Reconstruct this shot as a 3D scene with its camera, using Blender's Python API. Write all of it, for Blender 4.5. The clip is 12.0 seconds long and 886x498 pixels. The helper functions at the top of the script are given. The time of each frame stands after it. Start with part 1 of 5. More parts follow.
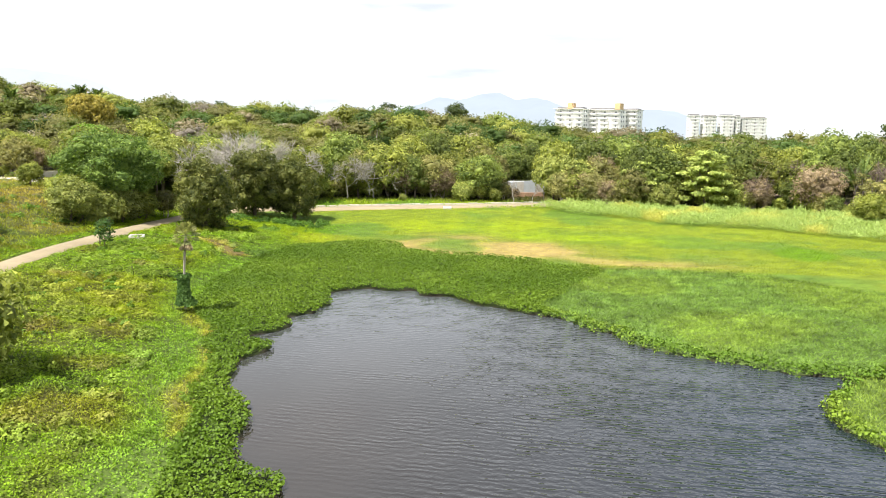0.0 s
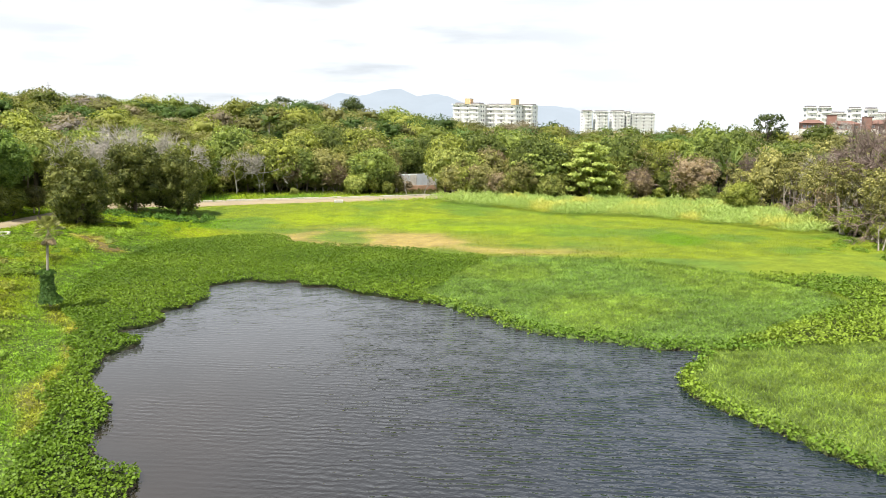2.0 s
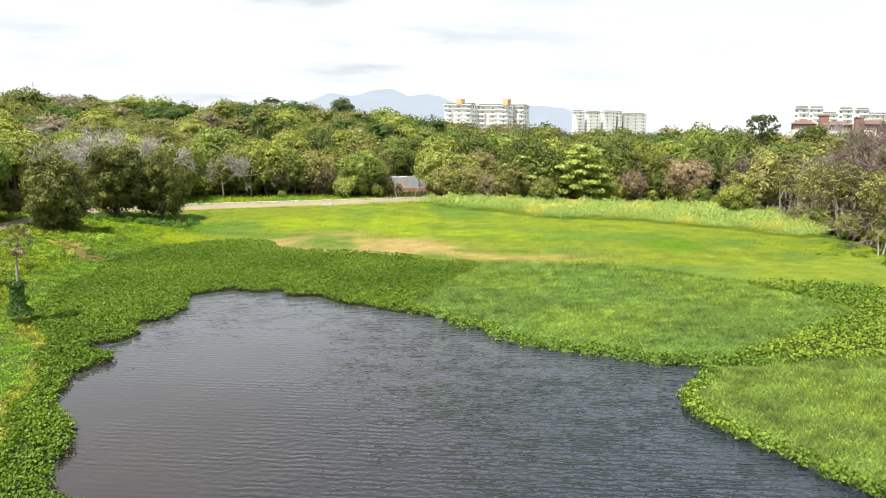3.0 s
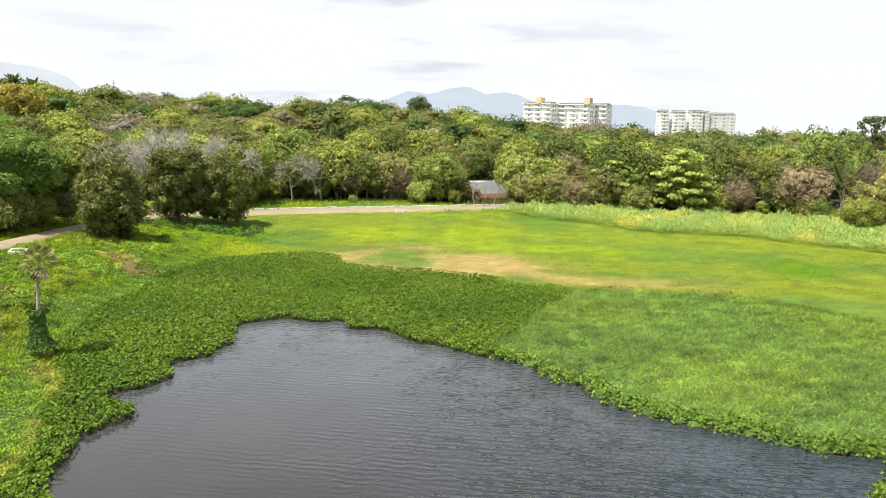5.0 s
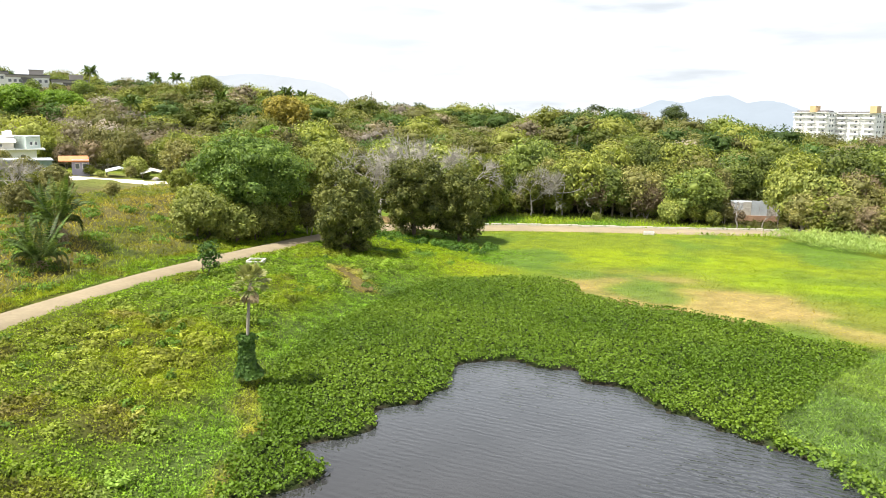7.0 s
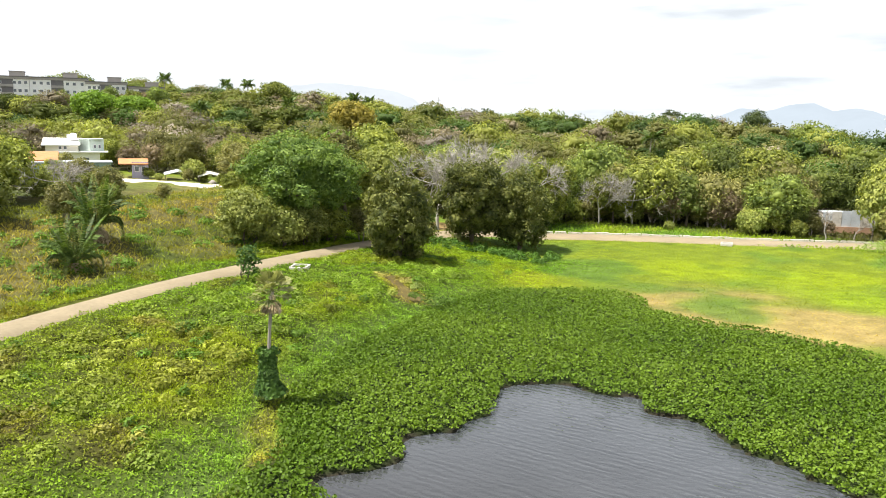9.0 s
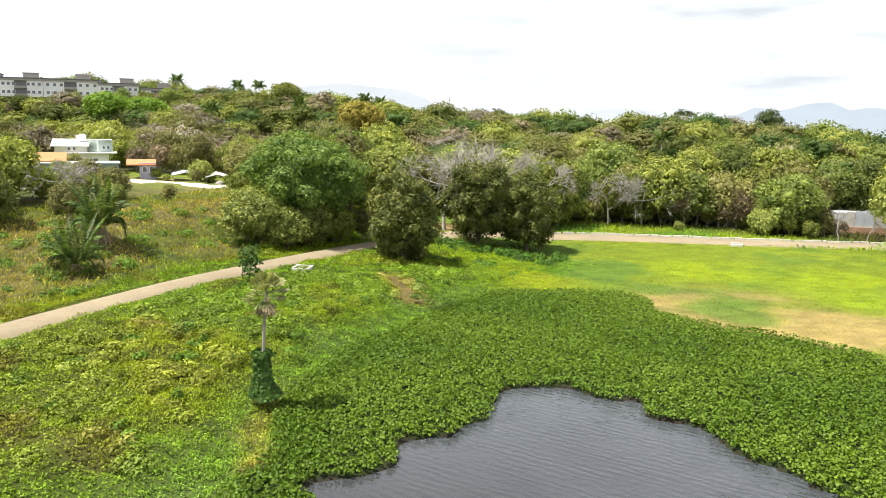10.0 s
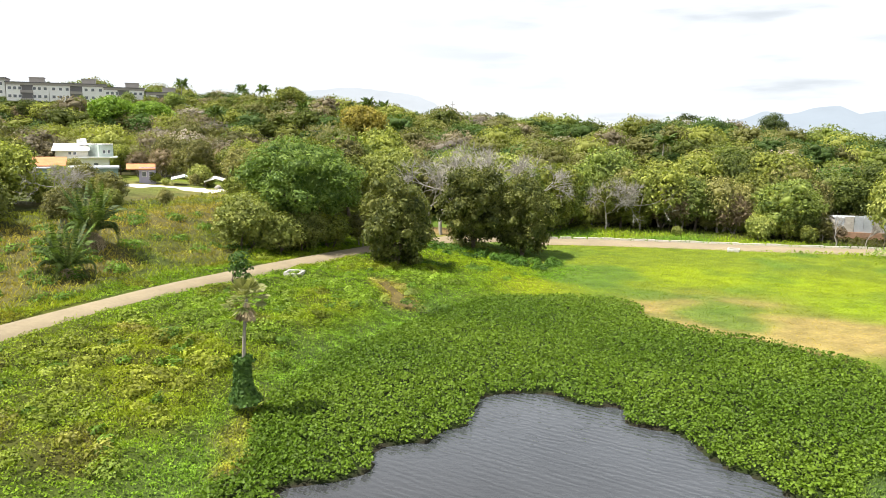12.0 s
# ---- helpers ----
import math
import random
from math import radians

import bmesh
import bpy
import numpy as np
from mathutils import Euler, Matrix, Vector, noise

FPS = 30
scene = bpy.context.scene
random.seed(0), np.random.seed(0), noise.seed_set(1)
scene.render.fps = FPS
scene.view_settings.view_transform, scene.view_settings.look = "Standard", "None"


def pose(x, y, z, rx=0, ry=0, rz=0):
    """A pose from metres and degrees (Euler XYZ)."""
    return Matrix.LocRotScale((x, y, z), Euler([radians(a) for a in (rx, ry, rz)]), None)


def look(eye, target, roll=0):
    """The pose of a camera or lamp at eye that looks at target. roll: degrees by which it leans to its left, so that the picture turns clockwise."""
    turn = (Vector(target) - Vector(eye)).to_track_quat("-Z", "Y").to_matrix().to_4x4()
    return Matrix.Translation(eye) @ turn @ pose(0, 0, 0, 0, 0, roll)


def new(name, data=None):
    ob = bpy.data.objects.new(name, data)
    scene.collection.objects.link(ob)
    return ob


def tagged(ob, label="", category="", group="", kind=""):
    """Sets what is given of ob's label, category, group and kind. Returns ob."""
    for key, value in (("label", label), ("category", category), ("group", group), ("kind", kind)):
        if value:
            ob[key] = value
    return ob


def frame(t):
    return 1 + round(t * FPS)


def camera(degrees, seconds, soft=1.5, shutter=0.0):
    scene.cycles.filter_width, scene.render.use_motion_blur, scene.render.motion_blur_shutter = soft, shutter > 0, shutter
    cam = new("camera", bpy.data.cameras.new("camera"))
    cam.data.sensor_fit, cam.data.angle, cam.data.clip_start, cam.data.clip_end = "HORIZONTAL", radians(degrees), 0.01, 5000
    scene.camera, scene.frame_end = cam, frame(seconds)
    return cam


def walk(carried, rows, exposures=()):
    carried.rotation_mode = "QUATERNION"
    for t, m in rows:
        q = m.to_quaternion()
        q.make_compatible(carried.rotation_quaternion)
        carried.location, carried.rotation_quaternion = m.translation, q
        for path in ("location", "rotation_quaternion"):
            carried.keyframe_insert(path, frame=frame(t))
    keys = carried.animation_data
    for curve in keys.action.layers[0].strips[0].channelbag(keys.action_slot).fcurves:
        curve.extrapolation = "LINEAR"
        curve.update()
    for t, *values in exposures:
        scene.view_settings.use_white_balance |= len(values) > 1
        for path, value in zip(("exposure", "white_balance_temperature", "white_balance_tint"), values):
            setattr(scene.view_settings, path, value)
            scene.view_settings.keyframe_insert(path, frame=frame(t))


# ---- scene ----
cam = camera(60.0, 12.0, soft=0.5)
PATH = [
    (0, (-0.002, 0.914, 17.497), (0.066, 2.886, 17.17), 0.4),
    (0.5, (0.91, 0.886, 17.54), (1.072, 2.852, 17.212), 0.3),
    (1, (1.456, 0.574, 17.49), (1.686, 2.533, 17.161), 0.3),
    (1.5, (1.865, 0.307, 17.116), (2.144, 2.259, 16.784), 0.3),
    (2, (2.21, 0.321, 16.868), (2.525, 2.268, 16.533), 0.4),
    (2.5, (2.51, 1.201, 17.019), (2.847, 3.144, 16.685), 0.4),
    (4.5, (3.654, 11.832, 17.283), (3.913, 13.786, 16.942), 0.1),
    (5, (3.602, 14.952, 17.567), (3.747, 16.918, 17.226), 0.7),
    (5.5, (3.721, 17.244, 17.554), (3.711, 19.214, 17.212), 0.8),
    (6, (3.701, 20.028, 17.612), (3.476, 21.986, 17.276), 0.8),
    (6.5, (3.481, 22.536, 17.541), (3.112, 24.473, 17.209), 0.8),
    (7, (3.144, 25.099, 17.711), (2.67, 27.015, 17.386), 0.8),
    (7.5, (3.0, 27.169, 17.664), (2.456, 29.066, 17.343), 0.8),
    (9.5, (3.575, 31.705, 16.622), (2.906, 33.565, 16.319), 0.8),
    (10, (3.984, 32.057, 16.707), (3.3, 33.912, 16.402), 0.7),
    (10.5, (4.441, 32.113, 16.785), (3.749, 33.965, 16.483), 0.7),
    (11, (4.809, 32.307, 16.799), (4.112, 34.157, 16.499), 0.7),
    (11.5, (5.107, 32.432, 16.89), (4.407, 34.282, 16.593), 0.7),
    (12, (5.564, 32.54, 16.903), (4.861, 34.389, 16.607), 0.7),
]
walk(cam, [(t, look(eye, target, roll)) for t, eye, target, roll in PATH],
     exposures=((0.0, 1.08), (0.8, 0.95), (2.5, 0.90), (4.5, 0.82), (6.0, 0.87), (7.5, 0.97), (9.5, 0.94), (12.0, 0.91)))

# ---- light ----
SUN_AZ, SUN_EL = radians(-124), radians(64)   # azimuth clockwise from +y
world = bpy.data.worlds.new("hazy_sky")
scene.world = world
world.use_nodes = True
wn, wl = world.node_tree.nodes, world.node_tree.links
wn.clear()
w_out = wn.new("ShaderNodeOutputWorld")
w_bg = wn.new("ShaderNodeBackground")
w_sky = wn.new("ShaderNodeTexSky")
w_sky.sky_type = "NISHITA"
w_sky.sun_disc = False
w_sky.sun_elevation, w_sky.sun_rotation = SUN_EL, SUN_AZ
w_sky.dust_density = 2.0
w_tc = wn.new("ShaderNodeTexCoord")
w_sep = wn.new("ShaderNodeSeparateXYZ")
wl.new(w_tc.outputs["Generated"], w_sep.inputs[0])
w_dim = wn.new("ShaderNodeVectorMath")
w_dim.operation = "SCALE"
w_dim.inputs["Scale"].default_value = 0.085
wl.new(w_sky.outputs[0], w_dim.inputs[0])
# thin bright haze low in the sky, thinning upwards
w_haze = wn.new("ShaderNodeMapRange")
w_haze.interpolation_type = "SMOOTHSTEP"
w_haze.inputs["From Min"].default_value, w_haze.inputs["From Max"].default_value = 0.12, 0.75
w_haze.inputs["To Min"].default_value, w_haze.inputs["To Max"].default_value = 1.0, 0.68
wl.new(w_sep.outputs["Z"], w_haze.inputs["Value"])
# cloud streaks, flattened towards the horizon
w_map = wn.new("ShaderNodeMapping")
w_map.inputs["Scale"].default_value = (-3.0, 3.0, 19.0)
w_map.inputs["Location"].default_value = (1.3, 0.4, 0.35)
wl.new(w_tc.outputs["Generated"], w_map.inputs["Vector"])
w_cl = wn.new("ShaderNodeTexNoise")
w_cl.inputs["Scale"].default_value, w_cl.inputs["Detail"].default_value = 1.5, 5.0
w_cl.inputs["Roughness"].default_value = 0.5
wl.new(w_map.outputs[0], w_cl.inputs["Vector"])
w_ramp = wn.new("ShaderNodeMapRange")
w_ramp.interpolation_type = "SMOOTHSTEP"
w_ramp.inputs["From Min"].default_value, w_ramp.inputs["From Max"].default_value = 0.50, 0.68
wl.new(w_cl.outputs["Fac"], w_ramp.inputs["Value"])
w_cc = wn.new("ShaderNodeMix")
w_cc.data_type = "RGBA"
w_cc.inputs[6].default_value = (0.560, 0.585, 0.615, 1)
w_cc.inputs[7].default_value = (0.41, 0.44, 0.47, 1)
w_side = wn.new("ShaderNodeMapRange")
w_side.inputs["From Min"].default_value, w_side.inputs["From Max"].default_value = -0.50, -0.15
wl.new(w_sep.outputs["X"], w_side.inputs["Value"])
w_amt = wn.new("ShaderNodeMath")
w_amt.operation = "MULTIPLY"
wl.new(w_ramp.outputs[0], w_amt.inputs[0])
wl.new(w_side.outputs[0], w_amt.inputs[1])
w_far = wn.new("ShaderNodeMapRange")
w_far.inputs["From Min"].default_value, w_far.inputs["From Max"].default_value = 0.12, 0.42
w_far.inputs["To Min"].default_value, w_far.inputs["To Max"].default_value = 1.0, 0.15
wl.new(w_sep.outputs["X"], w_far.inputs["Value"])
w_amt2 = wn.new("ShaderNodeMath")
w_amt2.operation = "MULTIPLY"
wl.new(w_amt.outputs[0], w_amt2.inputs[0])
wl.new(w_far.outputs[0], w_amt2.inputs[1])
wl.new(w_amt2.outputs[0], w_cc.inputs[0])
w_mix = wn.new("ShaderNodeMix")
w_mix.data_type = "RGBA"
wl.new(w_haze.outputs[0], w_mix.inputs[0])
wl.new(w_dim.outputs[0], w_mix.inputs[6])
wl.new(w_cc.outputs[2], w_mix.inputs[7])
wl.new(w_mix.outputs[2], w_bg.inputs["Color"])
w_bg.inputs["Strength"].default_value = 1.0
wl.new(w_bg.outputs[0], w_out.inputs[0])

sun = new("sun", bpy.data.lights.new("sun", "SUN"))
sun.data.energy, sun.data.angle, sun.data.color = 5.0, radians(0.5), (1.0, 0.95, 0.86)
sun_dir = Vector((math.sin(SUN_AZ) * math.cos(SUN_EL), math.cos(SUN_AZ) * math.cos(SUN_EL), math.sin(SUN_EL)))
sun.matrix_world = look(sun_dir * 100, (0, 0, 0))


# ---- materials ----
def nodes_of(name):
    m = bpy.data.materials.new(name)
    m.use_nodes = True
    n, l = m.node_tree.nodes, m.node_tree.links
    return m, n, l, n["Principled BSDF"]


def math_node(n, l, op, a, b):
    k = n.new("ShaderNodeMath")
    k.operation = op
    for i, v in enumerate((a, b)):
        if isinstance(v, (int, float)):
            k.inputs[i].default_value = v
        else:
            l.new(v, k.inputs[i])
    return k.outputs[0]


def noise_node(n, l, scale, detail=4.0, rough=0.55, vec=None, stretch=None):
    k = n.new("ShaderNodeTexNoise")
    k.inputs["Scale"].default_value, k.inputs["Detail"].default_value, k.inputs["Roughness"].default_value = scale, detail, rough
    if vec is None:
        vec = n.new("ShaderNodeNewGeometry").outputs["Position"]
    if stretch:
        mp = n.new("ShaderNodeMapping")
        mp.inputs["Scale"].default_value = stretch
        l.new(vec, mp.inputs["Vector"])
        vec = mp.outputs[0]
    l.new(vec, k.inputs["Vector"])
    return k.outputs["Fac"]


def mix_rgb(n, l, fac, a, b, blend="MIX"):
    k = n.new("ShaderNodeMix")
    k.data_type, k.blend_type = "RGBA", blend
    for i, v in ((0, fac), (6, a), (7, b)):
        if isinstance(v, (int, float)):
            k.inputs[i].default_value = v
        elif isinstance(v, tuple):
            k.inputs[i].default_value = (*v, 1) if len(v) == 3 else v
        else:
            l.new(v, k.inputs[i])
    return k.outputs[2]


def ranged(n, l, v, a, b, c=0.0, d=1.0):
    k = n.new("ShaderNodeMapRange")
    k.inputs["From Min"].default_value, k.inputs["From Max"].default_value = a, b
    k.inputs["To Min"].default_value, k.inputs["To Max"].default_value = c, d
    l.new(v, k.inputs["Value"])
    return k.outputs[0]


def bump(n, l, p, height, strength, distance):
    k = n.new("ShaderNodeBump")
    k.inputs["Strength"].default_value, k.inputs["Distance"].default_value = strength, distance
    l.new(height, k.inputs["Height"])
    l.new(k.outputs[0], p.inputs["Normal"])


def solid(name, col, rough=0.8, vary=0.25, scale=1.5, fine=14.0, metal=0.0, bump_d=0.0, stain=None):
    """A worn, plain surface: two scales of noise in the colour, fine relief."""
    m, n, l, p = nodes_of(name)
    tc = n.new("ShaderNodeTexCoord").outputs["Object"]
    big, small = noise_node(n, l, scale, 4, 0.6, tc), noise_node(n, l, fine, 3, 0.6, tc)
    v = math_node(n, l, "ADD", math_node(n, l, "MULTIPLY", big, 0.65), math_node(n, l, "MULTIPLY", small, 0.35))
    f = ranged(n, l, v, 0.3, 0.7, 1.0 - vary, 1.0 + vary)
    c = mix_rgb(n, l, 1.0, col, f, "MULTIPLY")
    if stain:
        c = mix_rgb(n, l, ranged(n, l, noise_node(n, l, scale * 0.6, 6, 0.7, tc), 0.52, 0.7, 0.0, 0.7), c, stain)
    l.new(c, p.inputs["Base Color"])
    p.inputs["Roughness"].default_value, p.inputs["Metallic"].default_value = rough, metal
    if bump_d:
        bump(n, l, p, small, 0.6, bump_d)
    return m


def leaf_finish(n, l, p, c, trans, rough):
    l.new(c, p.inputs["Base Color"])
    p.inputs["Roughness"].default_value = rough
    p.inputs["Specular IOR Level"].default_value = 0.14
    tr = n.new("ShaderNodeBsdfTranslucent")
    l.new(mix_rgb(n, l, 1.0, c, (1.05, 1.1, 0.5), "MULTIPLY"), tr.inputs["Color"])
    mx = n.new("ShaderNodeMixShader")
    mx.inputs[0].default_value = trans
    l.new(p.outputs[0], mx.inputs[1])
    l.new(tr.outputs[0], mx.inputs[2])
    l.new(mx.outputs[0], n["Material Output"].inputs["Surface"])


def leaf_mat(name, a, b, trans=0.33, rough=0.5, spread=0.40):
    """Leaves between two greens: leaf by leaf, branch by branch and tree by tree."""
    m, n, l, p = nodes_of(name)
    isl = n.new("ShaderNodeNewGeometry").outputs["Random Per Island"]
    obj = n.new("ShaderNodeObjectInfo").outputs["Random"]
    patch = noise_node(n, l, 0.55, 2, 0.5)
    f = math_node(n, l, "ADD", math_node(n, l, "MULTIPLY", isl, 0.5), math_node(n, l, "MULTIPLY", ranged(n, l, patch, 0.35, 0.65), 0.5))
    c = mix_rgb(n, l, f, a, b)
    c = mix_rgb(n, l, 1.0, c, ranged(n, l, isl, 0, 1, 0.8, 1.2), "MULTIPLY")
    c = mix_rgb(n, l, 1.0, c, ranged(n, l, obj, 0, 1, 1 - spread, 1 + spread), "MULTIPLY")
    leaf_finish(n, l, p, c, trans, rough)
    return m


def tint_mat(name, trans=0.2, rough=0.55, vary=0.3, flat=False, fine=3.0, bump_d=0.0):
    """Growth whose colour is laid out over the plan, varied leaf by leaf and by noise."""
    m, n, l, p = nodes_of(name)
    at = n.new("ShaderNodeAttribute")
    at.attribute_name = "tint"
    c = at.outputs["Color"]
    if not flat:
        isl = n.new("ShaderNodeNewGeometry").outputs["Random Per Island"]
        c = mix_rgb(n, l, 1.0, c, ranged(n, l, isl, 0, 1, 1 - vary, 1 + vary), "MULTIPLY")
        leaf_finish(n, l, p, c, trans, rough)
        return m
    a, b = noise_node(n, l, 0.35, 5, 0.6), noise_node(n, l, fine, 5, 0.65)
    f = math_node(n, l, "ADD", math_node(n, l, "MULTIPLY", a, 0.4), math_node(n, l, "MULTIPLY", b, 0.6))
    c = mix_rgb(n, l, 1.0, c, ranged(n, l, f, 0.32, 0.68, 1 - vary, 1 + vary), "MULTIPLY")
    l.new(c, p.inputs["Base Color"])
    p.inputs["Roughness"].default_value = 0.9
    p.inputs["Specular IOR Level"].default_value = 0.15
    bump(n, l, p, f, 0.9, bump_d)
    return m


M_GROUND = tint_mat("ground_growth", flat=True, vary=0.35, bump_d=0.25)
M_CANOPY = tint_mat("canopy_leaf", vary=0.22, rough=0.5, trans=0.36)
M_TINT = tint_mat("leaf_by_place", vary=0.4, rough=0.5, trans=0.3)
M_GRASS = tint_mat("blade_by_place", vary=0.22, rough=0.6, trans=0.3)
M_MANGO = leaf_mat("mango_leaf", (0.045, 0.066, 0.022), (0.215, 0.222, 0.058), spread=0.10)
M_DEEP = leaf_mat("deep_green_leaf", (0.075, 0.142, 0.036), (0.250, 0.340, 0.070), spread=0.12)
M_VINE = leaf_mat("creeper_leaf", (0.030, 0.075, 0.016), (0.105, 0.185, 0.036), trans=0.15, spread=0.1)
M_MID = leaf_mat("mid_green_leaf", (0.104, 0.138, 0.034), (0.345, 0.365, 0.072))
M_LIME = leaf_mat("yellow_green_leaf", (0.120, 0.155, 0.036), (0.320, 0.335, 0.088), trans=0.3)
M_PALELEAF = leaf_mat("pale_broad_leaf", (0.150, 0.200, 0.048), (0.350, 0.390, 0.105), trans=0.3)
M_OLIVE = leaf_mat("olive_leaf", (0.105, 0.112, 0.042), (0.350, 0.325, 0.115))
M_BROWN = leaf_mat("dry_leaf", (0.140, 0.105, 0.072), (0.340, 0.265, 0.165))
M_PALM = leaf_mat("palm_frond", (0.055, 0.100, 0.024), (0.150, 0.200, 0.050), rough=0.5)
M_STRAW = leaf_mat("dead_frond", (0.28, 0.21, 0.12), (0.46, 0.37, 0.23), trans=0.1, spread=0.2)
M_FAN = leaf_mat("fan_frond", (0.16, 0.19, 0.065), (0.36, 0.35, 0.16), rough=0.45, spread=0.15)
M_WOODDEEP = leaf_mat("wood_leaf", (0.068, 0.104, 0.030), (0.240, 0.285, 0.064))
M_BRIGHT = leaf_mat("bright_leaf", (0.095, 0.172, 0.022), (0.240, 0.360, 0.046), spread=0.08)
M_GOLD = leaf_mat("golden_leaf", (0.190, 0.170, 0.034), (0.400, 0.330, 0.070), spread=0.08)
M_DUSK = leaf_mat("dark_airy_leaf", (0.040, 0.062, 0.024), (0.115, 0.145, 0.046), spread=0.2)
M_BARK = solid("bark", (0.13, 0.10, 0.075), 0.95, 0.35, 3, 20, bump_d=0.03)
M_PALEBARK = solid("pale_bark", (0.34, 0.30, 0.25), 0.9, 0.3, 3, 20, bump_d=0.02)
M_BROWNTWIG = solid("brown_twig", (0.175, 0.130, 0.110), 0.95, 0.3, 2, 10)
M_TWIG = solid("bare_twig", (0.33, 0.305, 0.27), 0.95, 0.3, 2, 10)
M_WHITE = solid("white_render", (0.84, 0.83, 0.80), 0.8, 0.05, 0.25, 3, stain=(0.72, 0.70, 0.66))
M_CREAM = solid("cream_render", (0.74, 0.70, 0.60), 0.8, 0.07, 0.25, 3)
M_ORANGE = solid("ochre_render", (0.66, 0.45, 0.24), 0.8, 0.1, 0.3, 3)
M_REDWALL = solid("red_brown_render", (0.27, 0.145, 0.11), 0.85, 0.15, 0.3, 3)
M_REDROOF = solid("brown_roof_tile", (0.16, 0.085, 0.065), 0.85, 0.2, 0.6, 5)
M_TILE = solid("clay_tile", (0.50, 0.20, 0.08), 0.85, 0.25, 0.8, 6, bump_d=0.02)
M_GREYROOF = solid("weathered_grey_roof", (0.16, 0.15, 0.15), 0.85, 0.2, 0.4, 4)
M_TAUPE = solid("taupe_render", (0.36, 0.33, 0.30), 0.85, 0.1, 0.3, 3)
M_TEAL = solid("grey_green_wall", (0.24, 0.34, 0.31), 0.8, 0.12, 0.4, 4, stain=(0.17, 0.22, 0.20))
M_PALEGREEN = solid("pale_green_wall", (0.55, 0.63, 0.57), 0.8, 0.08, 0.4, 4)
M_LILAC = solid("lilac_wall", (0.45, 0.42, 0.56), 0.8, 0.1, 0.4, 4)
M_GLASS = solid("dark_pane", (0.16, 0.17, 0.18), 0.15, 0.2, 0.6, 4)
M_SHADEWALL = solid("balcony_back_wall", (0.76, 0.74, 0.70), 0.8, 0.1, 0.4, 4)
M_CONC = solid("concrete", (0.50, 0.47, 0.42), 0.9, 0.15, 1.2, 12, bump_d=0.01, stain=(0.34, 0.31, 0.27))
M_BRICK = solid("bare_brick", (0.36, 0.22, 0.14), 0.9, 0.3, 1.5, 9)
M_DIRT = solid("packed_dirt", (0.235, 0.190, 0.118), 0.95, 0.2, 0.25, 3, bump_d=0.04, stain=(0.20, 0.155, 0.095))
M_PALEDIRT = solid("pale_track", (0.62, 0.57, 0.49), 0.95, 0.12, 0.3, 3)
M_KERB = solid("whitewashed_concrete", (0.56, 0.53, 0.46), 0.9, 0.15, 1.2, 12, stain=(0.50, 0.46, 0.38))
M_ROCK = solid("grey_rock", (0.36, 0.33, 0.31), 0.9, 0.25, 1.5, 9, bump_d=0.05)
M_SHEET = solid("grey_sheeting", (0.44, 0.47, 0.50), 0.5, 0.15, 0.5, 5)


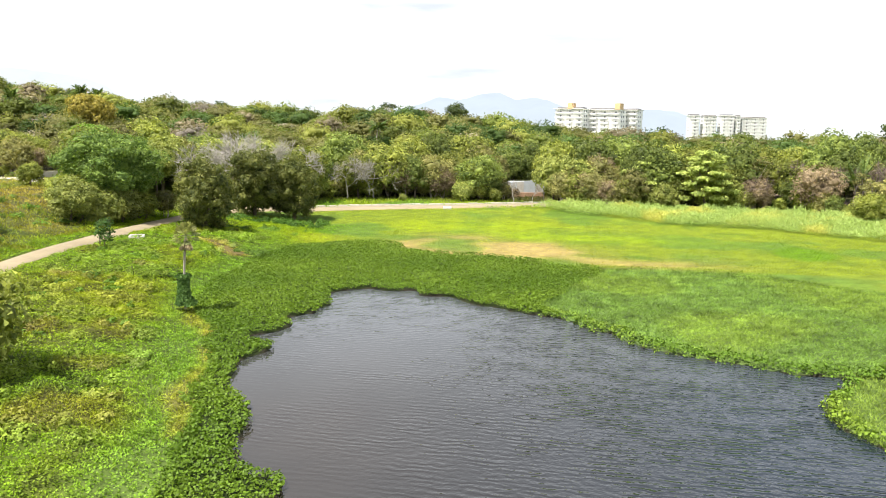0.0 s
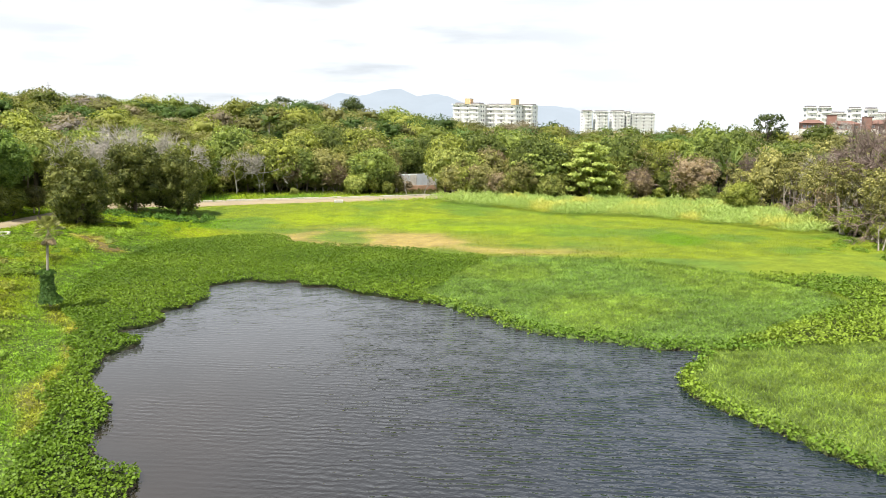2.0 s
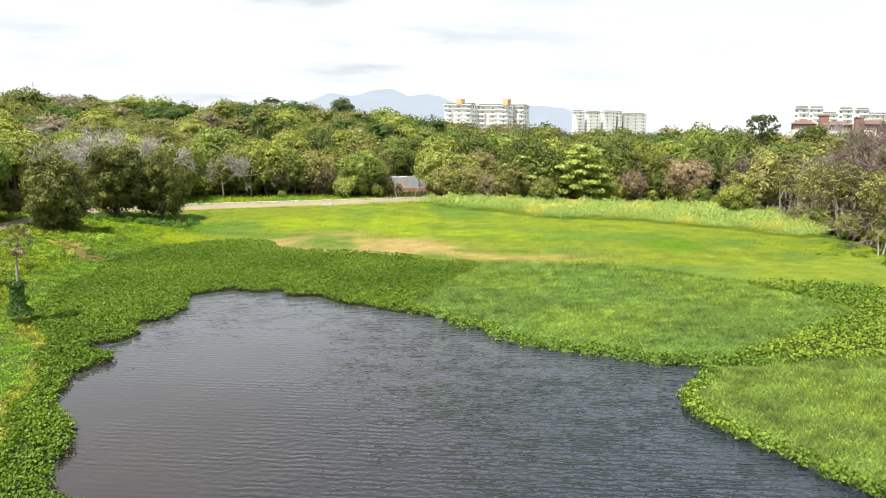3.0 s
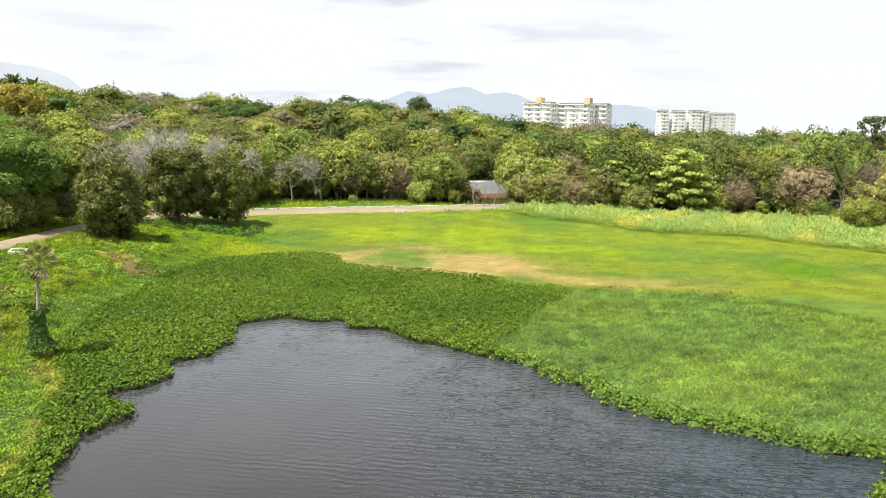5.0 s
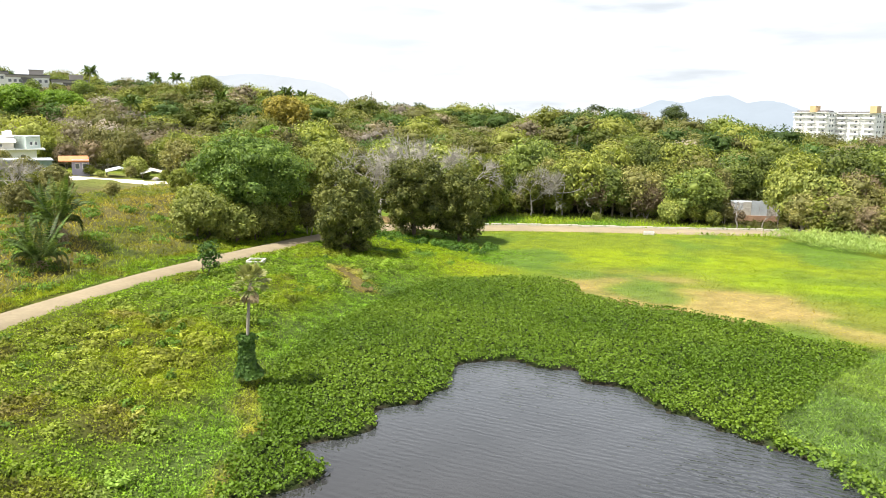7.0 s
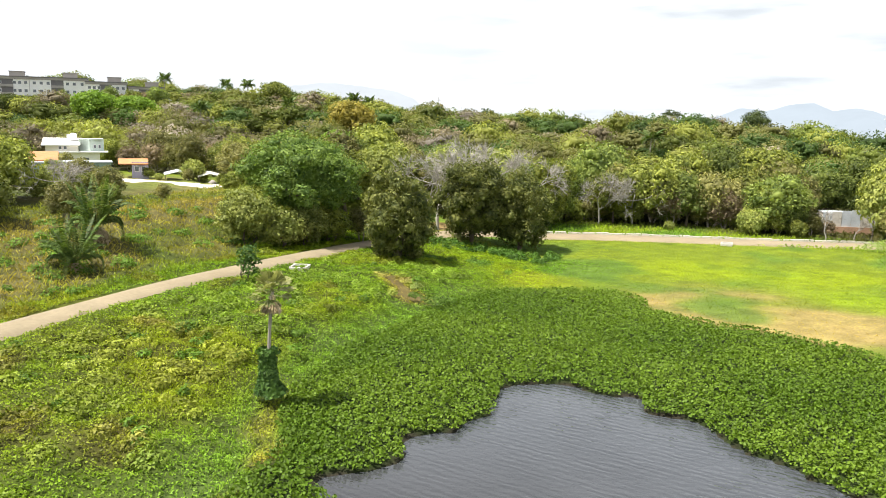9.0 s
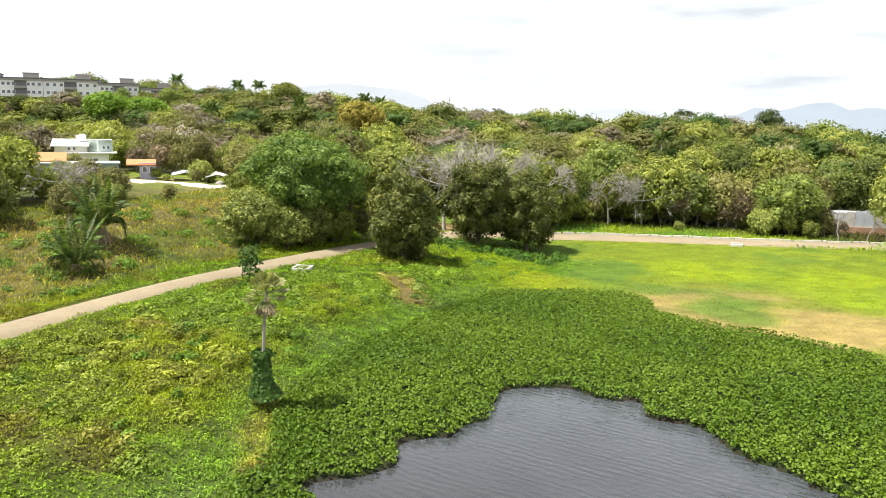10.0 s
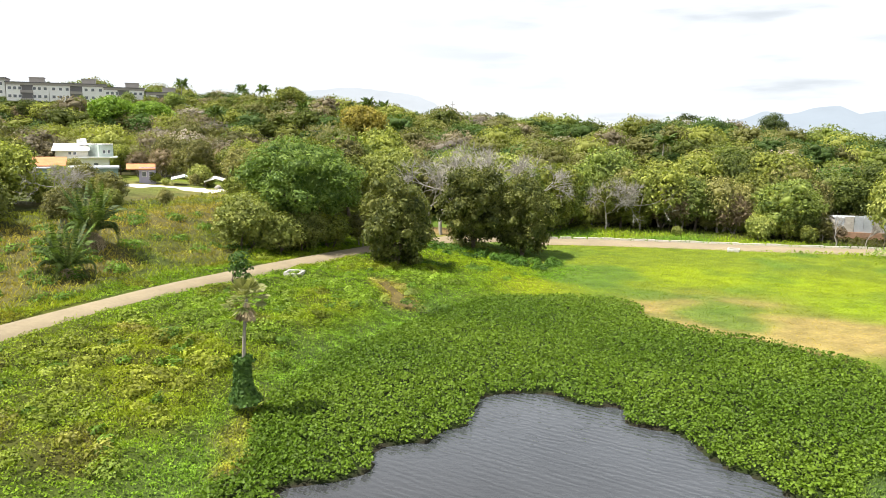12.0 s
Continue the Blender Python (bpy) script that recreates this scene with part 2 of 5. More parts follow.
def water_mat():
    m, n, l, p = nodes_of("pond_water")
    p.inputs["Roughness"].default_value = 0.03
    p.inputs["IOR"].default_value = 1.33
    pos = n.new("ShaderNodeNewGeometry").outputs["Position"]
    # short wind ripples run across the pond, stronger towards the open east side
    turn = n.new("ShaderNodeMapping")
    turn.inputs["Rotation"].default_value = (0, 0, radians(14))
    l.new(pos, turn.inputs["Vector"])
    mp = n.new("ShaderNodeMapping")
    mp.inputs["Scale"].default_value = (0.7, 1.0, 1.0)
    l.new(turn.outputs[0], mp.inputs["Vector"])
    crest = n.new("ShaderNodeTexWave")
    crest.wave_type, crest.bands_direction, crest.wave_profile = "BANDS", "Y", "SIN"
    for key, v in (("Scale", 0.60), ("Distortion", 5.0), ("Detail", 2.0), ("Detail Scale", 1.5), ("Detail Roughness", 0.55)):
        crest.inputs[key].default_value = v
    l.new(mp.outputs[0], crest.inputs["Vector"])
    broken = ranged(n, l, noise_node(n, l, 0.45, 2, 0.5, mp.outputs[0]), 0.35, 0.6, 0.15, 1.0)
    fine = noise_node(n, l, 2.6, 2, 0.5, mp.outputs[0])
    gust = ranged(n, l, noise_node(n, l, 0.09, 2, 0.5), 0.42, 0.62)
    sep = n.new("ShaderNodeSeparateXYZ")
    l.new(pos, sep.inputs[0])
    skew = math_node(n, l, "ADD", sep.outputs["X"], math_node(n, l, "MULTIPLY", sep.outputs["Y"], -0.12))
    east = ranged(n, l, skew, -8, 6, 0.12, 1.0)
    k = math_node(n, l, "ADD", east, math_node(n, l, "MULTIPLY", gust, 0.22))
    k = math_node(n, l, "MAXIMUM", k, ranged(n, l, sep.outputs["Y"], 48, 74, 0.0, 0.5))
    h = math_node(n, l, "ADD", math_node(n, l, "MULTIPLY", math_node(n, l, "MULTIPLY", crest.outputs["Fac"], broken), 0.034), math_node(n, l, "MULTIPLY", fine, 0.085))
    h = math_node(n, l, "MULTIPLY", h, k)
    # brown silt in the west; sky's blue reflection painted into the east and north
    silt_and_sky = mix_rgb(n, l, ranged(n, l, skew, -10, 14), (0.024, 0.020, 0.017), (0.009, 0.014, 0.021))
    silt_and_sky = mix_rgb(n, l, ranged(n, l, sep.outputs["Y"], 46, 72), silt_and_sky, (0.046, 0.050, 0.056))
    l.new(mix_rgb(n, l, 1.0, silt_and_sky, ranged(n, l, noise_node(n, l, 0.12, 4, 0.6), 0.3, 0.7, 0.85, 1.15), "MULTIPLY"), p.inputs["Base Color"])
    p.inputs["Specular IOR Level"].default_value = 0.92
    bump(n, l, p, h, 1.0, 1.0)
    return m


M_WATER = water_mat()


# Air haze is put into the colour, and the surface glows with it.
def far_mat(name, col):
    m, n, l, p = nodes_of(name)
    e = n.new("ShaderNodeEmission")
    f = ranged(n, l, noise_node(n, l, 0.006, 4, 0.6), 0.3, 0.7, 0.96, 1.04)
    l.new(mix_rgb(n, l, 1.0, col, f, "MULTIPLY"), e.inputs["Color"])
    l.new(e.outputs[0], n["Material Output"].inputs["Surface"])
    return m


M_FAR = far_mat("hazed_mountain", (0.385, 0.435, 0.485))
M_FARTHER = far_mat("paler_hazed_mountain", (0.455, 0.485, 0.515))


# ---- mesh helpers ----
def np_mesh(name, verts, faces, material, tint=None, smooth=False):
    """A mesh from arrays: verts (n, 3), faces (m, 3 or 4)."""
    me = bpy.data.meshes.new(name)
    k = faces.shape[1]
    me.vertices.add(len(verts))
    me.vertices.foreach_set("co", np.asarray(verts, np.float32).ravel())
    me.loops.add(faces.size)
    me.loops.foreach_set("vertex_index", faces.astype(np.int32).ravel())
    me.polygons.add(len(faces))
    me.polygons.foreach_set("loop_start", np.arange(len(faces), dtype=np.int32) * k)
    if smooth:
        me.polygons.foreach_set("use_smooth", np.ones(len(faces), bool))
    me.update(calc_edges=True)
    if tint is not None:
        at = me.color_attributes.new("tint", "FLOAT_COLOR", "POINT")
        at.data.foreach_set("color", np.concatenate([tint, np.ones((len(tint), 1))], 1).astype(np.float32).ravel())
    me.materials.append(material)
    return me


def bm_mesh(name, bm, material):
    me = bpy.data.meshes.new(name)
    bm.to_mesh(me)
    bm.free()
    me.materials.append(material)
    return me


def part(name, bm, material, parent, label=""):
    ob = new(name, bm_mesh(name, bm, material) if material else bm)
    ob.parent = parent
    if label:
        tagged(ob, label)
    return ob


def thing(name, m, label, category, group="", kind=""):
    ob = new(name)
    ob.matrix_world = m
    ob.empty_display_size = 0.5
    return tagged(ob, label, category, group, kind)


def boxes(*rows, bevel=0.0):
    """A bmesh of boxes: centre x, y, bottom z, size x, y, z."""
    bm = bmesh.new()
    for x, y, z, sx, sy, sz in rows:
        bmesh.ops.create_cube(bm, size=1.0, matrix=Matrix.LocRotScale((x, y, z + sz / 2), None, (sx, sy, sz)))
    if bevel:
        bmesh.ops.bevel(bm, geom=bm.edges[:], offset=bevel, segments=1, affect="EDGES")
    return bm


def tube_rows(rows, sides=6):
    """Arrays of one tapered tube: rows of (point, radius)."""
    pts = np.array([r[0] for r in rows], float)
    rad = np.array([r[1] for r in rows], float)
    d = np.gradient(pts, axis=0)
    d /= np.linalg.norm(d, axis=1, keepdims=True) + 1e-9
    ref = np.where(np.abs(d[:, 2:3]) > 0.9, np.array([[1.0, 0, 0]]), np.array([[0, 0, 1.0]]))
    u = np.cross(d, ref)
    u /= np.linalg.norm(u, axis=1, keepdims=True) + 1e-9
    v = np.cross(d, u)
    a = np.arange(sides) * 2 * math.pi / sides
    ring = u[:, None] * np.cos(a)[None, :, None] + v[:, None] * np.sin(a)[None, :, None]
    verts = (pts[:, None] + ring * rad[:, None, None]).reshape(-1, 3)
    i, j = np.meshgrid(np.arange(len(rows) - 1), np.arange(sides), indexing="ij")
    k = (j + 1) % sides
    faces = np.stack([i * sides + j, i * sides + k, (i + 1) * sides + k, (i + 1) * sides + j], -1).reshape(-1, 4)
    return verts, faces


def joined(pieces):
    vs, fs, base = [], [], 0
    for v, f in pieces:
        vs.append(v)
        fs.append(f + base)
        base += len(v)
    return np.concatenate(vs), np.concatenate(fs)


def unit(v):
    return v / (np.linalg.norm(v, axis=-1, keepdims=True) + 1e-9)


def leaves(rng, c, nrm, size, aspect=0.5, fold=0.15, up=None, kite=False):
    """Pointed leaves at c, facing nrm: one triangle each, or a folded kite."""
    c, nrm = np.asarray(c, float), unit(np.asarray(nrm, float))
    n = len(c)
    t = up if up is not None else rng.normal(size=(n, 3))
    u = unit(np.cross(nrm, np.cross(t, nrm)) + 1e-6)
    v = np.cross(nrm, u)
    s = np.broadcast_to(np.asarray(size, float), (n,))[:, None]
    q = np.stack([c - u * s * 0.5, c + v * s * aspect * 0.5 + nrm * s * fold, c + u * s * 0.5, c - v * s * aspect * 0.5 + nrm * s * fold * 0.6], 1)
    k = np.arange(n)[:, None] * 4
    if not kite:
        q = np.stack([c - u * s * 0.5, c + u * s * 0.3 + v * s * aspect * 0.62 + nrm * s * fold, c + u * s * 0.42 - v * s * aspect * 0.58], 1)
        return q.reshape(-1, 3), np.arange(n * 3).reshape(n, 3)
    return q.reshape(-1, 3), np.concatenate([k + [0, 1, 2], k + [0, 2, 3]], 1).reshape(-1, 3)


def ico(level):
    bm = bmesh.new()
    bmesh.ops.create_icosphere(bm, subdivisions=level, radius=1.0)
    v = np.array([x.co[:] for x in bm.verts])
    f = np.array([[x.index for x in p.verts] for p in bm.faces])
    bm.free()
    return v, f


ICO1, ICO2 = ico(1), ico(2)


def as_tris(f):
    return np.concatenate([f[:, [0, 1, 2]], f[:, [0, 2, 3]]]) if f.shape[1] == 4 else f


# ---- the lie of the land ----
SHORE_WEST = [(-6.5, 35.2), (-6.9, 36.6), (-8.5, 37.6), (-9.3, 38.4), (-9.3, 39.9), (-10.0, 41.6), (-9.6, 43.6), (-10.2, 46.2), (-11.1, 48.1), (-12.2, 48.9),
              (-12.7, 51.2), (-12.8, 54.0), (-13.0, 55.8), (-12.3, 56.9), (-11.6, 57.8), (-11.2, 59.0), (-11.6, 60.2), (-13.1, 60.8), (-13.6, 62.4), (-12.2, 63.5),
              (-10.9, 65.0), (-11.0, 66.4), (-11.6, 68.1), (-11.1, 68.9), (-9.4, 70.1), (-9.3, 71.5), (-8.6, 72.6), (-8.3, 74.3), (-8.8, 76.9), (-8.6, 78.7)]
SHORE_NORTH = [(-7.2, 79.8), (-4.6, 80.6), (-4.0, 79.8), (-2.2, 79.2), (-0.8, 79.8), (-0.1, 79.2), (0.5, 77.0), (2.4, 76.8), (3.8, 76.0), (4.9, 74.0), (6.2, 72.6),
               (7.8, 72.0), (10.1, 69.4), (12.0, 68.6), (13.8, 66.4), (14.9, 63.6), (16.4, 62.8), (16.9, 60.4), (18.0, 58.6), (19.9, 57.0), (21.3, 55.7), (23.4, 54.6),
               (25.0, 53.3), (27.0, 52.0), (29.9, 50.9), (27.8, 48.4), (25.6, 45.8), (24.9, 43.9), (25.2, 40.8), (26.2, 37.6), (27.2, 35.2), (28.3, 32.2)]
SHORE_UNSEEN = [(36, 20), (48, 0), (42, -28), (10, -40), (-14, -26), (-16, 0), (-9, 20)]
DARK_MAT = [(-11.4, 20), (-11.4, 34.5), (-12.6, 41), (-13.8, 48), (-15.3, 57), (-17.1, 63.6), (-19.9, 69.7), (-21.3, 76), (-21.7, 84), (-20.4, 93),
            (-19.4, 100.5), (-17.4, 106.8), (-12.0, 110.4), (-6.9, 111.6), (-2.9, 107.9), (-1.9, 104.8), (0.7, 103.3), (3.2, 100.8), (5.5, 99.6), (9.9, 98.7), (11.4, 97.2), (16.0, 94.0), (21.5, 90.0), (15.9, 79.6), (12.3, 73.3),
            (12.5, 66), (0, 60), (0, 20)]
GRASS_MAT = [(12.1, 70.2), (12.9, 75.3), (14.6, 80.5), (18.6, 87.1), (22.0, 90.3), (28.0, 90.4), (37.0, 88.0), (43.2, 82.8), (48.0, 76.6), (51.4, 69), (51, 62), (43, 58), (35, 52.8),
             (29.8, 50.9), (24, 50), (10, 66)]
NEAR_MAT = [(29.4, 49.6), (34.5, 51.4), (40, 51.6), (46, 51), (70, 48), (70, 10), (28, 10), (20, 42)]
BAND_MAT = [(29.6, 50.6), (36, 53.4), (43, 58.4), (51, 62.4), (52, 66), (48, 76), (56, 74), (72, 62), (72, 48), (46, 51)]
LENS = [(47.6, 101.2), (50.0, 104.6), (53.6, 106.4), (56.0, 102.5), (55.6, 98.0), (52.6, 95.4), (49.4, 95.2), (47.8, 98.0)]
SAND_PATCH = [(9.6, 108.8), (12.5, 109.6), (18.4, 108.5), (21.5, 101.5), (16.5, 98.8), (11.9, 97.8), (9.4, 101.4)]
SAND_GRASS = [(1.0, 107.6), (3.4, 109.6), (6.4, 109.0), (9.4, 105.2), (8.6, 102.6), (5.5, 101.4), (2.7, 103.9)]
CANE = [(23, 151), (30, 141), (37.3, 133), (55, 124.5), (65.6, 114.5), (72, 102), (78, 103), (84, 122), (74, 138), (56, 143), (40, 147)]
ROAD = [(-40.5, 40), (-40.3, 60), (-40.3, 72.5), (-40.2, 84), (-39.6, 92), (-39.2, 98), (-38.4, 106), (-37.2, 116), (-35.6, 125), (-31.5, 136), (-25, 142.6),
        (-17, 147.0), (-5.4, 149.6), (6.4, 151.4), (18, 153.6), (27, 155.5), (40, 157)]


def poly_sd(poly, x, y):
    """Signed distance to a closed outline, inside negative."""
    p = np.asarray(poly, float)
    d = np.full(x.shape, 1e9)
    inside = np.zeros(x.shape, bool)
    for (ax, ay), (bx, by) in zip(p, np.roll(p, -1, 0)):
        ex, ey = bx - ax, by - ay
        t = np.clip(((x - ax) * ex + (y - ay) * ey) / (ex * ex + ey * ey), 0, 1)
        d = np.minimum(d, (x - ax - t * ex) ** 2 + (y - ay - t * ey) ** 2)
        if ey != 0:
            inside ^= ((ay > y) != (by > y)) & (x < ex * (y - ay) / ey + ax)
    return np.where(inside, -1, 1) * np.sqrt(d)


def line_d(line, x, y):
    d = np.full(x.shape, 1e9)
    for (ax, ay), (bx, by) in zip(line, line[1:]):
        ex, ey = bx - ax, by - ay
        t = np.clip(((x - ax) * ex + (y - ay) * ey) / (ex * ex + ey * ey), 0, 1)
        d = np.minimum(d, (x - ax - t * ex) ** 2 + (y - ay - t * ey) ** 2)
    return np.sqrt(d)


def rounded(poly, closed=True, steps=3):
    """The outline with its corners smoothed (Catmull-Rom)."""
    p = np.asarray(poly, float)
    n = len(p)
    out = []
    for i in range(n if closed else n - 1):
        if closed:
            a, b, c, d = p[i - 1], p[i], p[(i + 1) % n], p[(i + 2) % n]
        else:
            a, b, c, d = p[max(i - 1, 0)], p[i], p[i + 1], p[min(i + 2, n - 1)]
        for s in range(steps):
            t = s / steps
            out.append(0.5 * (2 * b + (c - a) * t + (2 * a - 5 * b + 4 * c - d) * t * t + (3 * b - a - 3 * c + d) * t ** 3))
    if not closed:
        out.append(p[-1])
    return [tuple(q) for q in out]


SHORE_LINE = rounded(SHORE_WEST + SHORE_NORTH + SHORE_UNSEEN, steps=2)
ROAD_LINE = rounded(ROAD, False, 4)


def sm(a, b, v):
    t = np.clip((v - a) / (b - a), 0, 1)
    return t * t * (3 - 2 * t)


def waves(x, y, s, seed):
    """Cheap smooth noise, about -1 to 1."""
    r = np.random.RandomState(seed)
    out = 0
    for k in range(6):
        a, ph, f = r.uniform(0, 6.28), r.uniform(0, 6.28), r.uniform(0.6, 1.7) / s
        out = out + np.sin((x * math.cos(a) + y * math.sin(a)) * f + ph + 1.3 * np.sin((x * math.sin(a) - y * math.cos(a)) * f * 0.7 + ph * 2))
    return out / 3.5


def land(x, y):
    """Height of the ground, without the pond's basin."""
    x, y = np.asarray(x, float), np.asarray(y, float)
    edge = -x - 14 - 0.12 * np.maximum(0, y - 90)
    bank = 0.115 * np.maximum(0, edge) + 3.4 * sm(45, 62, -x) * sm(70, 95, y)
    bank = 9.0 * np.tanh(bank / 9.0)
    amp = np.interp(x, [-400, -250, -185, -150, -107, -50, -10, 15, 45, 90, 120, 160, 250], [25, 24, 19, 18, 13, 13, 14.5, 12.5, 8.5, 5.5, 3.5, 3.5, 2])
    rise = sm(160, 310, y) * (1 - 0.8 * sm(380, 900, y))
    return 0.3 + bank * (1 - 0.5 * sm(130, 200, y)) * (1 - sm(400, 1200, -x)) + 0.7 * sm(125, 150, y) + amp * rise - 0.04 * np.maximum(0, np.hypot(x, y) - 480)


def land1(x, y):
    return float(land(np.array([x]), np.array([y]))[0])


def shore_sd(x, y):
    return poly_sd(SHORE_LINE, x, y) + 0.16 * waves(x, y, 0.35, 3) + 0.08 * waves(x, y, 1.1, 4)


def relief(x, y):
    """Ground with small swells and the pond's basin."""
    far = np.hypot(x, y) < 260
    z = land(x, y) + 0.12 * waves(x, y, 4, 11) * sm(-12, -24, x)
    sd = shore_sd(x, y)
    near = (poly_sd(DARK_MAT, x, y) < 0) | (poly_sd(GRASS_MAT, x, y) < 0) | (poly_sd(NEAR_MAT, x, y) < 0) | (poly_sd(BAND_MAT, x, y) < 0)
    z = np.where(near & (x > -8), 0.16, z)
    dk = poly_sd(DARK_MAT, x, y)
    z = np.where(x <= -8, 0.16 + np.maximum(0, z - 0.16) * sm(-1.0, 7.0, dk), z)
    z = z + (0.12 * np.maximum(-0.6, waves(x, y, 0.42, 12)) + 0.34 * np.maximum(-0.3, waves(x, y, 1.0, 13))) * sm(-16, -22, x + 0.1 * (y - 60)) * sm(1.5, 5, dk) * sm(1.6, 3.0, line_d(ROAD_LINE, x, y)) * (y < 140)
    z = np.where(sd < 0.6, np.minimum(z, 0.12 - 1.1 * sm(0.2, -1.0, sd)), z)
    return np.where(far, z, land(x, y))


def tints(x, y):
    """What grows where: the colour of the growth over the plan."""
    x, y = np.asarray(x, float), np.asarray(y, float)
    n1, n2, n3 = waves(x, y, 5, 21), waves(x, y, 1.6, 22), waves(x, y, 14, 23)
    col = np.empty(x.shape + (3,))

    def put(mask, c):
        k = np.clip(mask, 0, 1)[..., None]
        col[:] = col * (1 - k) + np.asarray(c, float) * k
    col[:] = (0.174, 0.232, 0.021)                                   # open meadow
    put(0.75 * sm(-0.2, 0.7, n3 + 0.3 * n1), (0.198, 0.262, 0.026))   # yellower sweeps
    put(0.75 * sm(0.0, 0.7, n1 + 0.4 * n2), (0.100, 0.190, 0.034))
    put(0.8 * sm(0.9, 0.3, np.hypot((x - 24) / 26, (y - 119) / 11)), (0.182, 0.252, 0.025))
    put(0.7 * sm(1.2, 0.5, np.hypot((x + 20) / 10, (y - 116 + 0.4 * x + 8) / 6)), (0.26, 0.30, 0.012))
    # bare, sandy rim of the field
    s1 = line_d([(-2.4, 108.6), (-1.0, 105.6), (1.6, 103.8), (5.0, 101.0), (10, 100)], x, y) - 1.0
    s2 = line_d([(-2.4, 109.6), (-0.4, 112.4), (4.0, 114.8), (9.0, 115.0)], x, y) - 0.8
    s3 = line_d([(15, 103), (21, 97.0), (28, 92.4), (38, 93.0)], x, y) - 1.2
    halo = np.minimum(np.minimum(s1, s2), np.minimum(s3, poly_sd(SAND_PATCH, x, y)))
    put(0.55 * sm(6.5, 0.5, halo + 1.5 * n1 + n2) * sm(50, 30, x), (0.225, 0.215, 0.066))
    put(0.75 * sm(2.0, -1.0, np.minimum(s1, poly_sd(SAND_PATCH, x, y)) + 1.0 * n2 + 0.7 * n1), (0.385, 0.285, 0.135))
    put(0.55 * sm(1.8, -0.6, np.minimum(s2, s3) + 1.2 * n2) * sm(42, 26, x), (0.37, 0.28, 0.125))
    put(0.75 * sm(0.9, -0.9, poly_sd(SAND_GRASS, x, y) + 0.7 * n2), (0.125, 0.195, 0.045))
    # lime-yellow sweeps and darker tussocky streaks over the field
    put(0.65 * sm(1.1, 0.3, np.hypot((x - 10) / 22, (y - 128) / 8) + 0.25 * n1), (0.255, 0.335, 0.008))
    put(0.6 * sm(1.0, 0.3, np.hypot((x - 30) / 24, (y - 113 + 0.25 * (x - 30)) / 6) + 0.25 * n1), (0.220, 0.320, 0.008))
    put(0.35 * sm(0.35, 0.9, waves(x * 0.5, y, 2.2, 36) + 0.5 * n2) * (x > -20), (0.085, 0.160, 0.030))
    put(0.9 * sm(1.0, 0.5, np.hypot((x + 33) / 9, (y - 140) / 4.5) + 0.25 * n2), (0.29, 0.195, 0.115))
    # the bank west of the pond: weeds, dry and green
    w = sm(-15, -23, x + 0.14 * (y - 60) * (y < 100)) * sm(128, 112, y)
    put(w, (0.132, 0.196, 0.026))
    put(w * 0.85 * sm(-0.1, 0.5, n1 + 0.5 * n2), (0.180, 0.212, 0.026))
    put(w * 0.5 * sm(0.45, 0.95, waves(x, y, 2.6, 34)), (0.070, 0.120, 0.020))
    dry = np.exp(-((x + 34) / 9) ** 2 - ((y - 60) / 15) ** 2)
    put(w * np.clip(1.1 * dry + 0.6 * n1 * dry, 0, 0.75), (0.172, 0.180, 0.034))
    put(w * 0.6 * sm(0.35, 0.9, waves(x, y, 3.4, 37) + 0.4 * n2) * sm(78, 60, y), (0.155, 0.125, 0.044))
    put(w * 0.6 * sm(0.5, 1.0, n2), (0.145, 0.120, 0.045))
    # a bluish-green creeper along the wet foot of the bank
    cr = poly_sd(DARK_MAT, x, y)
    put(0.9 * sm(6.5, 2.0, cr + 1.2 * n1) * (x < -8) * sm(114, 100, y), (0.122, 0.192, 0.050))
    put(0.45 * sm(1.6, 0.2, np.abs(cr - 0.7) + 0.6 * n2) * (x < -8) * sm(76, 66, y) * sm(0.0, 0.5, n1), (0.30, 0.21, 0.08))
    # bare, sandy spots
    bare = np.minimum(line_d([(-27.2, 102.4), (-23.6, 98.6)], x, y) - 1.0, np.minimum(line_d([(-17.2, 65.0), (-16.9, 62.4)], x, y) - 0.2, line_d([(-15.2, 58.2), (-14.7, 55.6)], x, y) - 0.3))
    put(0.85 * sm(1.5, -0.2, bare + 0.5 * n2), (0.30, 0.225, 0.10))
    # slope above the road: dry grass
    up = sm(-43, -48, x + 0.1 * (y - 100) * (y > 100)) * sm(150, 130, y)
    put(up, (0.165, 0.190, 0.050))
    put(up * 0.8 * sm(0.0, 0.8, n1 + 0.4), (0.250, 0.215, 0.090))
    put(up * 0.7 * sm(0.2, 0.9, n2), (0.095, 0.150, 0.030))
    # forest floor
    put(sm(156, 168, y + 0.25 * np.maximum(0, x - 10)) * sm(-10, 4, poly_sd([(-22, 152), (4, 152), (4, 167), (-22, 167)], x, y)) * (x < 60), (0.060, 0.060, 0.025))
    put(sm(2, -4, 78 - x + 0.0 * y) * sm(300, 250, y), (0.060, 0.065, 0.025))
    # floating growth
    put(sm(0.5, -0.5, cr + 0.5 * n2), (0.050, 0.085, 0.016))
    gm = poly_sd(GRASS_MAT, x, y)
    put(sm(1.5, -1.5, gm + 0.8 * n1), (0.128, 0.208, 0.064))
    put(sm(1.5, -1.5, gm) * 0.6 * sm(0.1, 0.8, n1 + 0.4 * n3), (0.178, 0.255, 0.056))
    put(sm(1.2, -0.8, poly_sd(BAND_MAT, x, y) + 0.7 * n2), (0.095, 0.135, 0.018))
    nm = poly_sd(NEAR_MAT, x, y)
